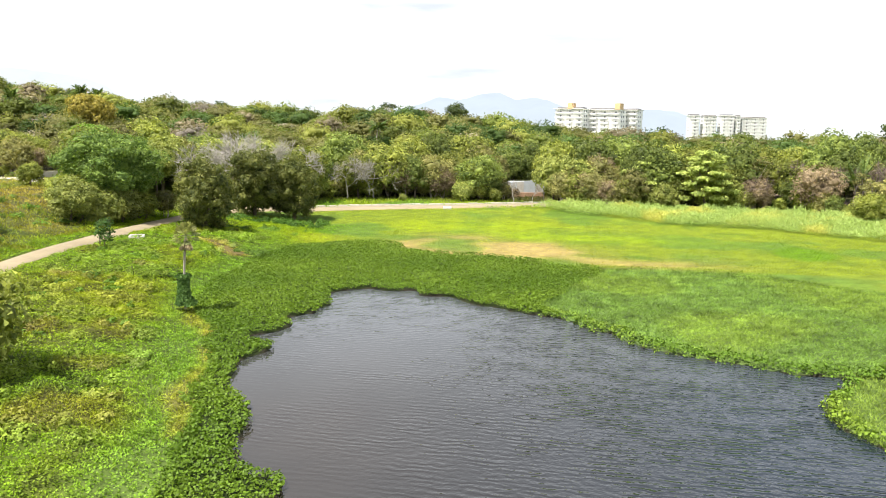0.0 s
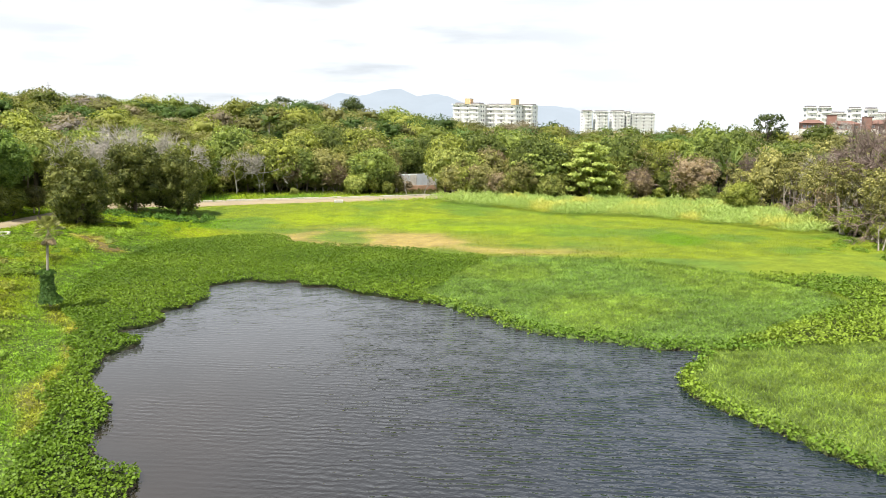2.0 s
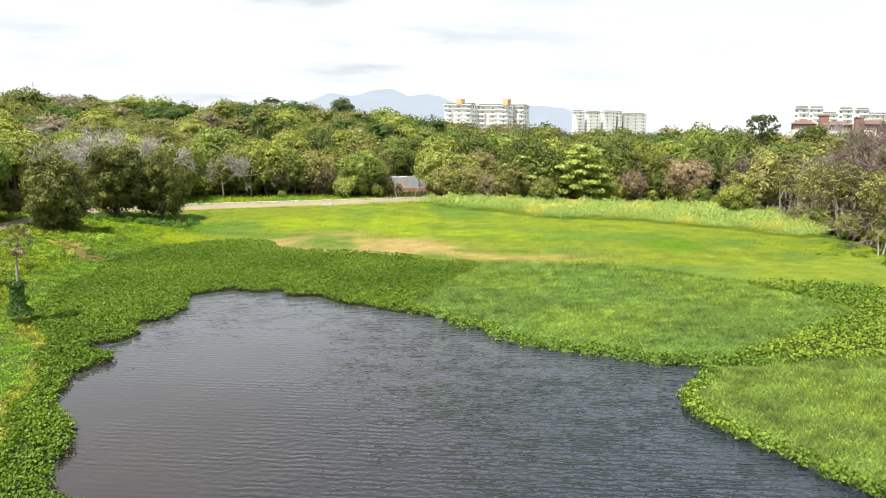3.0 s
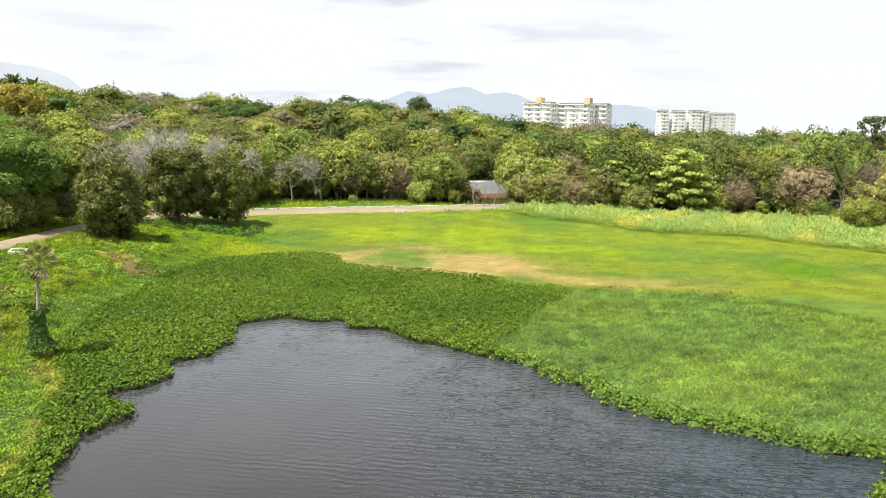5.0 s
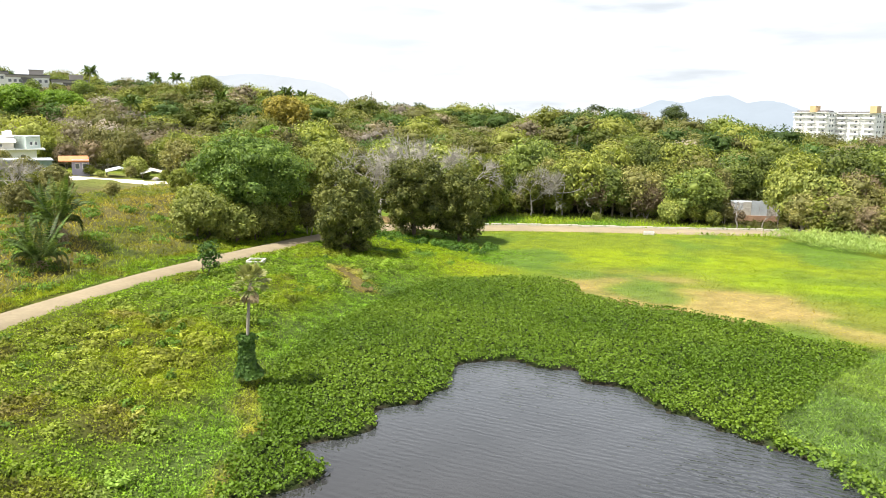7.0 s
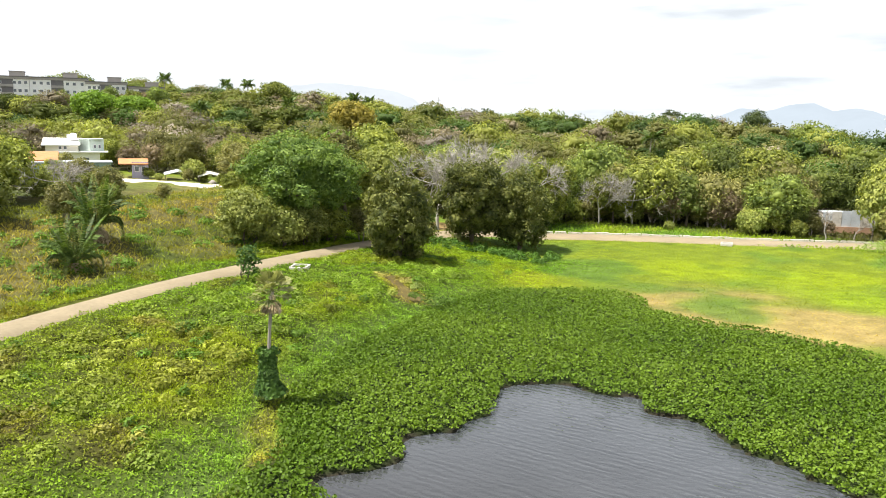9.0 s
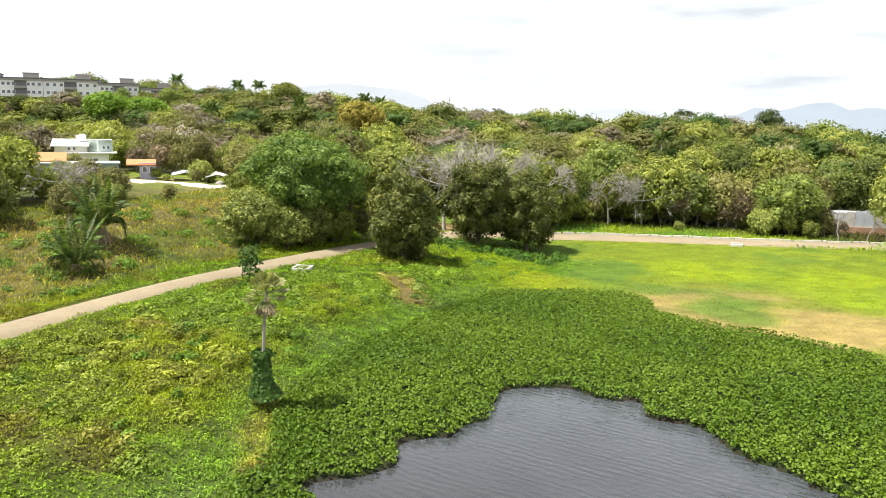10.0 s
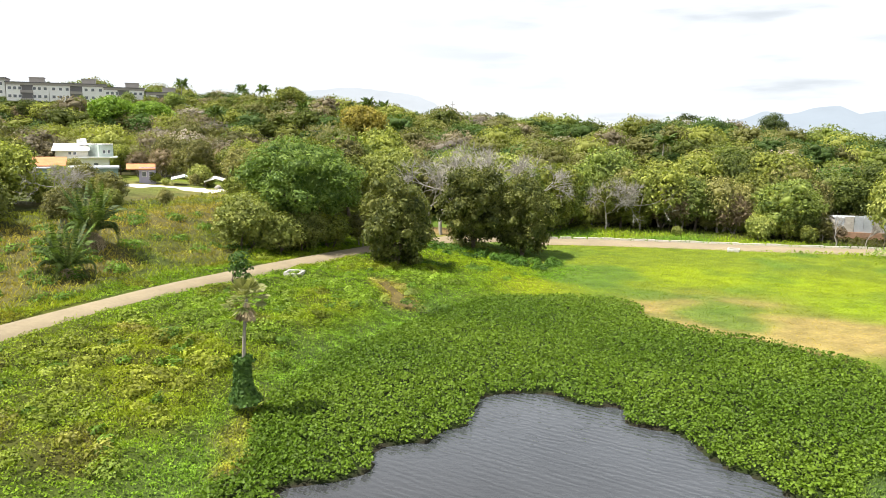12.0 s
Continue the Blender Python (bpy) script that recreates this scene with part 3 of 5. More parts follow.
    put(sm(0.5, -0.5, nm + 0.3 * n2), (0.140, 0.212, 0.060))
    put(sm(0.5, -0.5, nm) * 0.6 * sm(0.0, 0.8, n1), (0.185, 0.258, 0.054))
    put(sm(1, -1, poly_sd(LENS, x, y)), (0.105, 0.205, 0.008))
    n4 = waves(x, y, 0.40, 24) + np.where(gm < 1, 0.8 * waves(x, y, 0.9, 32) + 0.5 * waves(x * 0.4, y, 1.5, 33), 0.0)
    n4 = n4 + np.where((gm >= 1) & (x > -10), 0.8 * waves(x * 0.6, y, 0.8, 38), 0.0)
    k = np.where(x < -10, 0.30, np.where((gm < 0) | (nm < 0), 0.26, 0.15))
    return col * np.array([1.01, 0.99, 0.80]) * 0.79 * (1 + k * n4)[..., None]


def ladder(a, b, step, far, growth):
    """Coordinates that are dense from a to b and widen out to +-far."""
    v = list(np.arange(a, b, step))
    s, x = step, b
    while x < far:
        v.append(x)
        s *= growth
        x += s
    s, x = step, a - step
    low = []
    while x > -far:
        low.append(x)
        s *= growth
        x -= s
    return np.array(low[::-1] + v + [far])


gx, gy = ladder(-62, 84, 0.7, 4700, 1.13), ladder(28, 160, 0.7, 4700, 1.13)
GX, GY = np.meshgrid(gx, gy)
gv = np.stack([GX, GY, relief(GX, GY)], -1).reshape(-1, 3)
iy, ix = np.meshgrid(np.arange(len(gy) - 1), np.arange(len(gx) - 1), indexing="ij")
k0 = iy * len(gx) + ix
gf = np.stack([k0, k0 + 1, k0 + 1 + len(gx), k0 + len(gx)], -1).reshape(-1, 4)
tg = tints(GX, GY)
tg[(np.hypot(GX, GY) > 330)] = (0.06, 0.085, 0.03)
tg *= np.where((poly_sd(DARK_MAT, GX, GY) < 0) | (poly_sd(BAND_MAT, GX, GY) < -0.3), 0.42, np.where((GX < -9) & (GY < 132), 0.88 - 0.38 * sm(-9, -24, GX + 3 * waves(GX, GY, 3, 28)) * sm(132, 118, GY), np.where((poly_sd(GRASS_MAT, GX, GY) < 0) | (poly_sd(NEAR_MAT, GX, GY) < 0), 0.65, 0.88)))[..., None]   # shade in the gaps between leaves, put into the ground's colour
wet = poly_sd(SHORE_LINE, GX, GY) < 0.2
tg[wet] = (0.025, 0.022, 0.014)
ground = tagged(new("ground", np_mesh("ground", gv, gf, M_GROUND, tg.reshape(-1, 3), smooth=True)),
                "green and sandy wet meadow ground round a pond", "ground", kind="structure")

wv = np.array([(x, y, 0.0) for y in (-60, 90) for x in (-22, 60)], float)
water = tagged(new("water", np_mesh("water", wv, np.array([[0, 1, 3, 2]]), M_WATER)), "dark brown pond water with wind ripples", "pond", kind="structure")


# ---- the dirt road ----
def strip(line, offsets, lift, name, material, widen=None):
    """A ribbon along a line at the given side offsets, laid on the ground."""
    p = np.asarray(line, float)
    d = unit(np.gradient(p, axis=0))
    s = np.stack([-d[:, 1], d[:, 0]], -1)
    rows = []
    for i, o in enumerate(offsets):
        q = p + s * (o * (1 if widen is None else widen(p)))
        z = land(q[:, 0], q[:, 1]) + (lift[i] if isinstance(lift, (list, tuple)) else lift)
        rows.append(np.column_stack([q, z]))
    v = np.stack(rows, 1).reshape(-1, 3)
    k = len(offsets)
    i, j = np.meshgrid(np.arange(len(p) - 1), np.arange(k - 1), indexing="ij")
    f = np.stack([i * k + j, i * k + j + 1, (i + 1) * k + j + 1, (i + 1) * k + j], -1).reshape(-1, 4)
    return np_mesh(name, v, f[:, ::-1], material, smooth=True)


def resample(line, step):
    p = np.asarray(line, float)
    s = np.concatenate([[0], np.cumsum(np.hypot(*np.diff(p, axis=0).T))])
    t = np.arange(0, s[-1], step)
    return np.column_stack([np.interp(t, s, p[:, 0]), np.interp(t, s, p[:, 1])])


road_pts = resample(ROAD_LINE, 1.0)
tagged(new("road", strip(road_pts, [-1.5, -1.05, -0.6, 0, 0.6, 1.05, 1.5], [-0.1, 0.15, 0.2, 0.22, 0.2, 0.15, -0.1], "road", M_DIRT, lambda p: (1 + 1.3 * sm(128, 146, p[:, 1]))[:, None])),
       "pale brown dirt road along the pond's bank", "road", kind="structure")


# ---- low growth ----
def scatter(x0, x1, y0, y1, per_m2, keep, seed):
    r = np.random.RandomState(seed)
    n = int((x1 - x0) * (y1 - y0) * per_m2)
    x, y = r.uniform(x0, x1, n), r.uniform(y0, y1, n)
    k = r.uniform(size=n) < keep(x, y)
    return x[k], y[k], r


def rosettes(name, x, y, r, size, per, gain, label, category, material, lift=0.12, plain=None, aspect=0.85, kite=True):
    """Clusters of broad upright leaves, as floating hyacinth grows."""
    n = len(x)
    a = r.uniform(0, 6.28, (n, per)) + np.arange(per) * 6.28 / per
    out = np.stack([np.cos(a), np.sin(a), np.zeros_like(a)], -1)
    s = size * r.uniform(0.7, 1.3, (n, per))
    z = relief(x, y)[:, None] + lift + s * r.uniform(0.4, 1.5, (n, per))
    c = np.stack([x[:, None] + out[..., 0] * s * 0.7, y[:, None] + out[..., 1] * s * 0.7, z], -1)
    nrm = out * 0.75 + np.array([0, 0, 0.9]) + r.normal(size=c.shape) * 0.35
    v, f = leaves(r, c.reshape(-1, 3), nrm.reshape(-1, 3), s.ravel(), aspect, 0.12, up=(out + [0, 0, 0.4]).reshape(-1, 3), kite=kite)
    t = tints(x, y) * np.asarray(gain)
    if plain is not None:
        k = sm(-0.6, 0.8, waves(x, y, 4, 29))[:, None]
        t = np.asarray(plain[0]) * (1 - k) + np.asarray(plain[1]) * k
    t = np.repeat(t, per * (4 if kite else 3), axis=0)
    return tagged(new(name, np_mesh(name, v, f, material, t)), label, category, kind="stuff")


def blades(name, x, y, r, length, aspect, gain, label, category, lean=0.5, lift=0.0, two=False):
    n = len(x)
    s = length * r.uniform(0.6, 1.35, n)
    d = unit(np.column_stack([r.normal(size=(n, 2)) * lean, np.ones(n)]))
    c = np.column_stack([x, y, relief(x, y) + lift]) + d * s[:, None] * 0.45
    nrm = np.cross(d, unit(r.normal(size=(n, 3))))
    v, f = leaves(r, c, nrm, s, aspect, 0.05, up=d)
    t = np.repeat(tints(x, y) * np.asarray(gain) * r.uniform(0.8, 1.2, (n, 1)), 3, axis=0)
    return tagged(new(name, np_mesh(name, v, f, M_GRASS, t)), label, category, kind="stuff")


def on_dark(x, y):
    d = poly_sd(DARK_MAT, x, y) + 0.6 * waves(x, y, 1.6, 22)
    sd = shore_sd(x, y)
    return np.where((sd > 0.0) & (d < 0.4), 1.0, 0.0) * (1 - 0.2 * sm(-2.5, 0.4, d) * (x < -12) * (y > 62))


x, y, r = scatter(-22.5, 23, 22, 113, 23, lambda x, y: on_dark(x, y) * sm(22, 36, y), 31)
rosettes("water_hyacinth", x, y, r, 0.165, 5, (1, 1, 1), "dense dark green floating water hyacinth mat", "water plants", M_TINT, plain=((0.092, 0.158, 0.013), (0.124, 0.196, 0.017)))


def on_band(x, y):
    d = np.minimum(poly_sd(BAND_MAT, x, y), np.where(shore_sd(x, y) < 1.5, poly_sd(GRASS_MAT, x, y), 9))
    d = np.minimum(d, np.where(shore_sd(x, y) < 0.9, poly_sd(NEAR_MAT, x, y), 9))
    return np.where((shore_sd(x, y) > -0.25) & (d + 0.4 * waves(x, y, 1.6, 22) < 0.3), 1.0, 0.0)


x, y, r = scatter(9, 60, 28, 78, 13, on_band, 32)
rosettes("water_lettuce", x, y, r, 0.21, 4, (1, 1, 1), "yellow-green floating plants rimming the pond", "water plants", M_TINT, plain=((0.105, 0.185, 0.020), (0.190, 0.265, 0.030)))

x, y, r = scatter(10, 53, 48, 93, 60, lambda x, y: np.where((poly_sd(GRASS_MAT, x, y) + 0.8 * waves(x, y, 5, 21) < 0.8) & (shore_sd(x, y) > 0.7), 1.0, 0.0), 33)
blades("floating_grass", x, y, r, 0.36, 0.12, (1.6, 1.6, 1.15), "soft bright green grass on a floating mat", "grass", lean=1.3)
x, y, r = scatter(23, 60, 18, 53, 90, lambda x, y: sm(18, 30, y) * np.where((poly_sd(NEAR_MAT, x, y) < 0.1) & (shore_sd(x, y) > -0.1), 1.0, 0.0), 34)
blades("floating_grass", x, y, r, 0.33, 0.10, (1.8, 1.7, 1.25), "bright green grass mat bordering the open water", "grass", lean=0.75)


def on_meadow(x, y):
    k = (poly_sd(DARK_MAT, x, y) > 0.3) & (poly_sd(GRASS_MAT, x, y) > 0.5) & (poly_sd(CANE, x, y) > 0) & (line_d(ROAD_LINE, x, y) > 2.6)
    k &= (poly_sd(BAND_MAT, x, y) > 0.3) & (poly_sd(NEAR_MAT, x, y) > 0) & (shore_sd(x, y) > 1)
    c = tints(x, y)
    return np.where(k, np.where(c[:, 0] > c[:, 1], 0.35, 1.0), 0.0)


x, y, r = scatter(-28, 80, 86, 151, 17, on_meadow, 35)
blades("meadow_grass", x, y, r, 0.25, 0.14, (1.6, 1.55, 1.0), "sunlit yellow-green meadow grass behind the pond", "grass", lean=1.6)


def on_bank(x, y):
    k = (x < -9) & (poly_sd(DARK_MAT, x, y) > np.where(y > 62, -2.5, -0.5)) & (line_d(ROAD_LINE, x, y) > 1.35 + 0.35 * waves(x, y, 0.9, 30)) & (shore_sd(x, y) > 1)
    c = tints(x, y)
    k &= c[:, 0] < 1.25 * c[:, 1]
    return np.where(k, 0.45 + 0.55 * sm(-0.3, 0.6, waves(x, y, 1.6, 22)), 0.0) * np.where(y > 96, sm(-9, -24, x + 3 * waves(x, y, 3, 28)), 1.0)


x, y, r = scatter(-44, -9, 20, 128, 44, lambda x, y: on_bank(x, y) * sm(20, 36, y), 36)
rosettes("bank_weeds", x, y, r, 0.135, 3, (1.62, 1.82, 0.85), "tangled green and yellowing weeds on the bank", "weeds", M_TINT, lift=0.0, aspect=0.7, kite=False)
x, y, r = scatter(-44, -12, 36, 128, 46, lambda x, y: on_bank(x, y) * (0.25 + 0.75 * sm(-0.5, 0.4, waves(x, y, 5, 21))), 37)
blades("bank_grass", x, y, r, 0.36, 0.10, (1.9, 2.05, 0.85), "rank yellowish grass on the bank", "grass", lean=0.8)
x, y, r = scatter(-70, -42, 60, 135, 12, lambda x, y: (line_d(ROAD_LINE, x, y) > 1.4 + 0.35 * waves(x, y, 0.9, 31)) * 1.0, 38)
blades("dry_grass", x, y, r, 0.5, 0.16, (2.0, 1.9, 1.2), "dry straw-coloured grass on the slope above the road", "grass", lean=0.8)
x, y, r = scatter(-24, 30, 148, 170, 7, lambda x, y: (line_d(ROAD_LINE, x, y) > 2.6) * (y > 149) * 1.0, 39)
blades("verge_grass", x, y, r, 0.55, 0.2, (1.9, 2.0, 1.4), "green verge grass behind the road", "grass", lean=0.8)


def mounds(name, spots, r, leaf, gain, label):
    """Low humps of broad leaves."""
    vs, ts = [], []
    for cx, cy, w, h in spots:
        n = int(230 * w * w) + 40
        d = unit(r.normal(size=(n, 3)))
        d[:, 2] = np.abs(d[:, 2])
        c = np.array([cx, cy, land1(cx, cy)]) + d * np.array([w, w, h]) * r.uniform(0.75, 1.1, (n, 1)) * (1 + 0.25 * np.sin(d[:, :1] * 5 + cx))
        vs.append(leaves(r, c, d + r.normal(size=d.shape) * 0.5 + [0, 0, 0.5], leaf * r.uniform(0.7, 1.3, n), 0.65))
        tone = tints(np.array([cx]), np.array([cy]))[0] * 1.9 if gain is None else np.asarray(gain)
        ts.append(np.repeat(np.broadcast_to(tone * r.uniform(0.7, 1.3), (n, 3)), 3, axis=0))
    v, f = joined(vs)
    return tagged(new(name, np_mesh(name, v, f, M_TINT, np.concatenate(ts))), label, "weeds", kind="stuff")


r = np.random.RandomState(41)
spots = [(r.uniform(-43, -22), r.uniform(55, 108), r.uniform(0.4, 0.9), r.uniform(0.2, 0.5)) for _ in range(60)]
spots += [(r.uniform(-36, -16), r.uniform(113, 133), r.uniform(0.5, 1.2), r.uniform(0.3, 0.7)) for _ in range(40)]
spots += [(r.uniform(-62, -43.5), r.uniform(72, 112), r.uniform(0.5, 1.4), r.uniform(0.3, 0.9)) for _ in range(60)]
spots = [s for s in spots if line_d(ROAD_LINE, np.array([s[0]]), np.array([s[1]]))[0] > 2.4 + s[2]]
mounds("weed_clumps", spots, r, 0.22, (0.115, 0.200, 0.024), "dark leafy weed clumps scattered over the bank")
spots = [(r.uniform(-42, -17), r.uniform(40, 112), r.uniform(0.4, 1.0), r.uniform(0.2, 0.6)) for _ in range(620)]
spots = [q for q in spots if line_d(ROAD_LINE, np.array([q[0]]), np.array([q[1]]))[0] > 2.0 + q[2] and poly_sd(DARK_MAT, np.array([q[0]]), np.array([q[1]]))[0] > 4.5 and math.hypot(q[0] + 20.9, q[1] - 69.3) > 2]
mounds("grass_hummocks", spots, r, 0.21, None, "grassy and leafy hummocks over the bank")
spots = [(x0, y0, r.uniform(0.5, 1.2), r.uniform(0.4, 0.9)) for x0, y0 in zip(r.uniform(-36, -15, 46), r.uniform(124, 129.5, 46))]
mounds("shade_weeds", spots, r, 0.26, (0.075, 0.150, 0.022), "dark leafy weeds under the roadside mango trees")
spots = [(-20.5, 96.9, 1.1, 0.5), (-22.6, 97.2, 0.7, 0.4), (-19.4, 98.4, 0.6, 0.3), (-29.1, 86.2, 0.9, 0.5), (-32.0, 75.8, 1.1, 0.6), (-25.8, 92.5, 0.8, 0.4)]
mounds("dark_tufts", spots, r, 0.22, (0.085, 0.145, 0.022), "dark green tufts standing out of the grass")
spots = [(r.uniform(66, 78), r.uniform(78, 100), r.uniform(0.4, 1.3), r.uniform(0.2, 0.6)) for _ in range(16)]
mounds("meadow_tufts", spots, r, 0.17, (0.13, 0.215, 0.024), "darker green tufts scattered in the meadow")

# tall cane along the wood's edge
x, y, r = scatter(22, 85, 101, 152, 42, lambda x, y: np.where(poly_sd(CANE, x, y) + 1.2 * waves(x, y, 3, 25) < 0, 1.0, 0.0), 42)
n = len(x)
d = unit(np.column_stack([r.normal(size=(n, 2)) * 1.0, np.ones(n)]))
hgt = r.uniform(0.3, 2.0, n) * (0.7 + 0.25 * waves(x, y, 3, 26) + 0.25 * waves(x, y, 0.7, 35))
c = np.column_stack([x, y, land(x, y) + hgt]) + d * 0.4
v, f = leaves(r, c, np.cross(d, unit(r.normal(size=(n, 3)))), r.uniform(0.4, 0.9, n), 0.13, 0.05, up=d)
yel = sm(0.2, 0.8, waves(x, y, 3, 27))[:, None]
t = np.array([0.36, 0.46, 0.14]) * (1 - yel) + np.array([0.55, 0.53, 0.14]) * yel
tagged(new("cane_thicket", np_mesh("cane_thicket", v, f, M_GRASS, np.repeat(t, 3, axis=0))), "tall pale green cane thicket along the wood", "cane", kind="stuff")


# ---- trees ----
def dome(r, width, low, high, n, squash=0.8, taper=0.0, clump=1.0):
    """Foliage masses that make up one uneven crown: centre and radii."""
    out = []
    q0 = 0.95 * width / math.sqrt(n)
    for i in range(n):
        u = (i + 0.5) / n
        ph = i * 2.39996 + r.uniform(-0.3, 0.3)
        el = math.asin(max(-0.8, min(1.0, 1.02 - 1.75 * u)))
        q = q0 * r.uniform(0.55, 1.2) * (1.15 if u < 0.4 else 0.95)
        rx, rz = max(0.3, width / 2 - q * 0.75), max(0.3, (high - low) / 2 - q * 0.5)
        bump_out = 1 + r.uniform(-0.30, 0.16)
        c = np.array([rx * math.cos(el) * math.cos(ph), rx * math.cos(el) * math.sin(ph), 0.0]) * bump_out
        c[2] = low + (high - low) * 0.5 + rz * math.sin(el) * bump_out
        c[2] = max(c[2], low + q * 0.4)
        c[:2] *= 1 - taper * (1 - float(sm(0.0, 0.55, (c[2] - low) / (high - low))))
        q *= clump
        out.append((c, np.array([q, q, q * squash])))
    if clump > 0.9:
        out.append((np.array([0, 0, low + (high - low) * 0.55]), np.array([width * 0.34 * (1 - 0.3 * taper), width * 0.34 * (1 - 0.3 * taper), (high - low) * 0.36])))
    return out


def crown_arrays(r, masses, per_m2, leaf, aspect=0.55, level=None, ruffle=0.6, core=0.62):
    pieces = []
    for i, (c, q) in enumerate(masses):
        n = int(per_m2 * 12.5 * (q[0] * q[1] * q[2]) ** (2 / 3))
        d = unit(r.normal(size=(n, 3)))
        d = d[(d[:, 2] > -0.35) | (r.uniform(size=n) < 0.45)]
        w = 1 + 0.17 * np.sin(d[:, 0] * 5 + i) * np.cos(d[:, 1] * 6 + 2 * i) + 0.15 * np.sin(d[:, 0] * 9 + 3 * i) * np.sin(d[:, 1] * 10 + i + d[:, 2] * 7)
        p = c + d * q * (w * r.uniform(0.84, 1.16, len(d)))[:, None]
        ok = np.ones(len(p), bool)
        for j, (c2, q2) in enumerate(masses):
            if j != i:
                ok &= (((p - c2) / (q2 * 0.86)) ** 2).sum(1) > 0.8
        p, d = p[ok], d[ok]
        nrm = d + r.normal(size=d.shape) * ruffle + np.array([0, 0, 0.35])
        pieces.append(leaves(r, p, nrm, leaf * r.uniform(0.65, 1.35, len(p)), aspect, 0.16))
        cv, cf = level or ICO1
        k = r.uniform(0.7, 1.25, (len(cv), 1))
        pieces.append((c + cv * q * core * k, cf))
    return joined(pieces)


def trunk_arrays(r, masses, low, radius, lean=0.3, stems=1):
    pieces = []
    tops = sorted(masses, key=lambda m: m[1][0], reverse=True)[:5]
    for s in range(stems):
        ox, oy = (r.uniform(-0.5, 0.5), r.uniform(-0.5, 0.5)) if stems > 1 else (0, 0)
        fork = np.array([ox * 2 + r.uniform(-lean, lean), oy * 2 + r.uniform(-lean, lean), low * 0.9 + 0.3])
        pieces.append(tube_rows([((ox, oy, -0.6), radius * 1.5), ((ox, oy, 0.1), radius * 1.2), (tuple(fork * 0.5 + np.array([ox, oy, 0]) * 0.5), radius), (tuple(fork), radius * 0.85)], 7))
        for c, q in tops[s::stems]:
            mid = fork * 0.5 + c * 0.5 + r.uniform(-0.3, 0.3, 3)
            pieces.append(tube_rows([(tuple(fork - [0, 0, 0.2]), radius * 0.65), (tuple(mid), radius * 0.42), (tuple(c), radius * 0.15)], 5))
    return joined(pieces)


def bare_arrays(r, height, spread, depth=4):
    """A leafless crown: forking, thinning limbs that end in sprays of twigs."""
    pieces, tips = [], []

    def grow(p, d, length, rad, k):
        q = p + d * length
        v, f = tube_rows([(tuple(p), rad), (tuple(p * 0.5 + q * 0.5 + r.normal(size=3) * length * 0.07), rad * 0.85), (tuple(q), rad * 0.65)], 4 if k > 1 else 3)
        pieces.append((v, as_tris(f)))
        if k <= 1:
            tips.append((q, d))
        if k == 0:
            return
        for _ in range(3 if k > 1 else 4):
            e = unit(d + r.normal(size=3) * spread + np.array([0, 0, 0.12]))
            grow(q, e, length * r.uniform(0.62, 0.88), max(rad * 0.62, 0.025), k - 1)
    grow(np.array([0, 0, -0.4]), unit(np.array([r.uniform(-0.2, 0.2), r.uniform(-0.2, 0.2), 1.0])), height * 0.30, height * 0.018, depth)
    c = np.repeat(np.array([t[0] for t in tips]), 9, axis=0)
    d = unit(np.repeat(np.array([t[1] for t in tips]), 9, axis=0) + r.normal(size=c.shape) * 0.6)
    ln = r.uniform(0.5, 1.3, len(c))
    pieces.append(leaves(r, c + d * ln[:, None] * 0.45, np.cross(d, unit(r.normal(size=c.shape))), ln, 0.034, 0.0, up=-d))
    return joined(pieces)


class Kind:
    """A kind of tree with a few shapes to choose from."""
    def __init__(self, name, label, leaf_material, bark_material):
        self.name, self.label, self.leaf, self.bark, self.shapes = name, label, leaf_material, bark_material, []

    def shape(self, crown, trunk):
        c = np_mesh("crown", crown[0], as_tris(crown[1]), self.leaf)
        t = np_mesh("trunk", trunk[0], as_tris(trunk[1]), self.bark, smooth=True)
        self.shapes.append((c, t))


def plant(kind, i, x, y, scale=1.0, turn=0.0, label="", group="", tall=1.0, z=None):
    crown, trunk = kind.shapes[i % len(kind.shapes)]
    m = Matrix.LocRotScale((x, y, land1(x, y) if z is None else z), Euler((0, 0, turn)), (scale, scale, scale * tall))
    t = thing(kind.name, m, label or kind.label, "tree", group)
    part("trunk", trunk, None, t)
    if crown:
        part("crown", crown, None, t)
    return t


def make_kind(name, label, leaf, bark, seed, count, width, low, high, masses, per_m2, size, aspect=0.55, radius=0.22, stems=1, squash=0.8, core=0.62, taper=0.0, clump=1.0):
    k = Kind(name, label, leaf, bark)
    for s in range(count):
        r = np.random.RandomState(seed + s)
        ms = dome(r, width * r.uniform(0.9, 1.1), low, high, masses, squash, taper, clump)
        k.shape(crown_arrays(r, ms, per_m2, size, aspect, level=ICO2 if per_m2 > 20 else ICO1, core=core), trunk_arrays(r, ms, low + 0.4, radius, 0.3, stems))
    return k


MANGO = make_kind("mango_tree", "dense round dark green mango tree beside the road", M_MANGO, M_BARK, 100, 3, 8.6, -0.3, 9.9, 52, 24, 0.37, 0.42, 0.34, 1, 0.9, taper=0.36)
BIG = make_kind("spreading_tree", "large spreading deep green shade tree above the road", M_DEEP, M_BARK, 120, 2, 14.5, 2.0, 12.5, 64, 19, 0.38, 0.45, 0.45, 1, 0.6)
SHRUB = make_kind("shrub_tree", "low bushy mid green tree with yellowish shoots", M_MID, M_BARK, 140, 3, 6.5, 0.2, 6.2, 28, 18, 0.38, 0.5, 0.16, 2, 0.85, core=0.62)
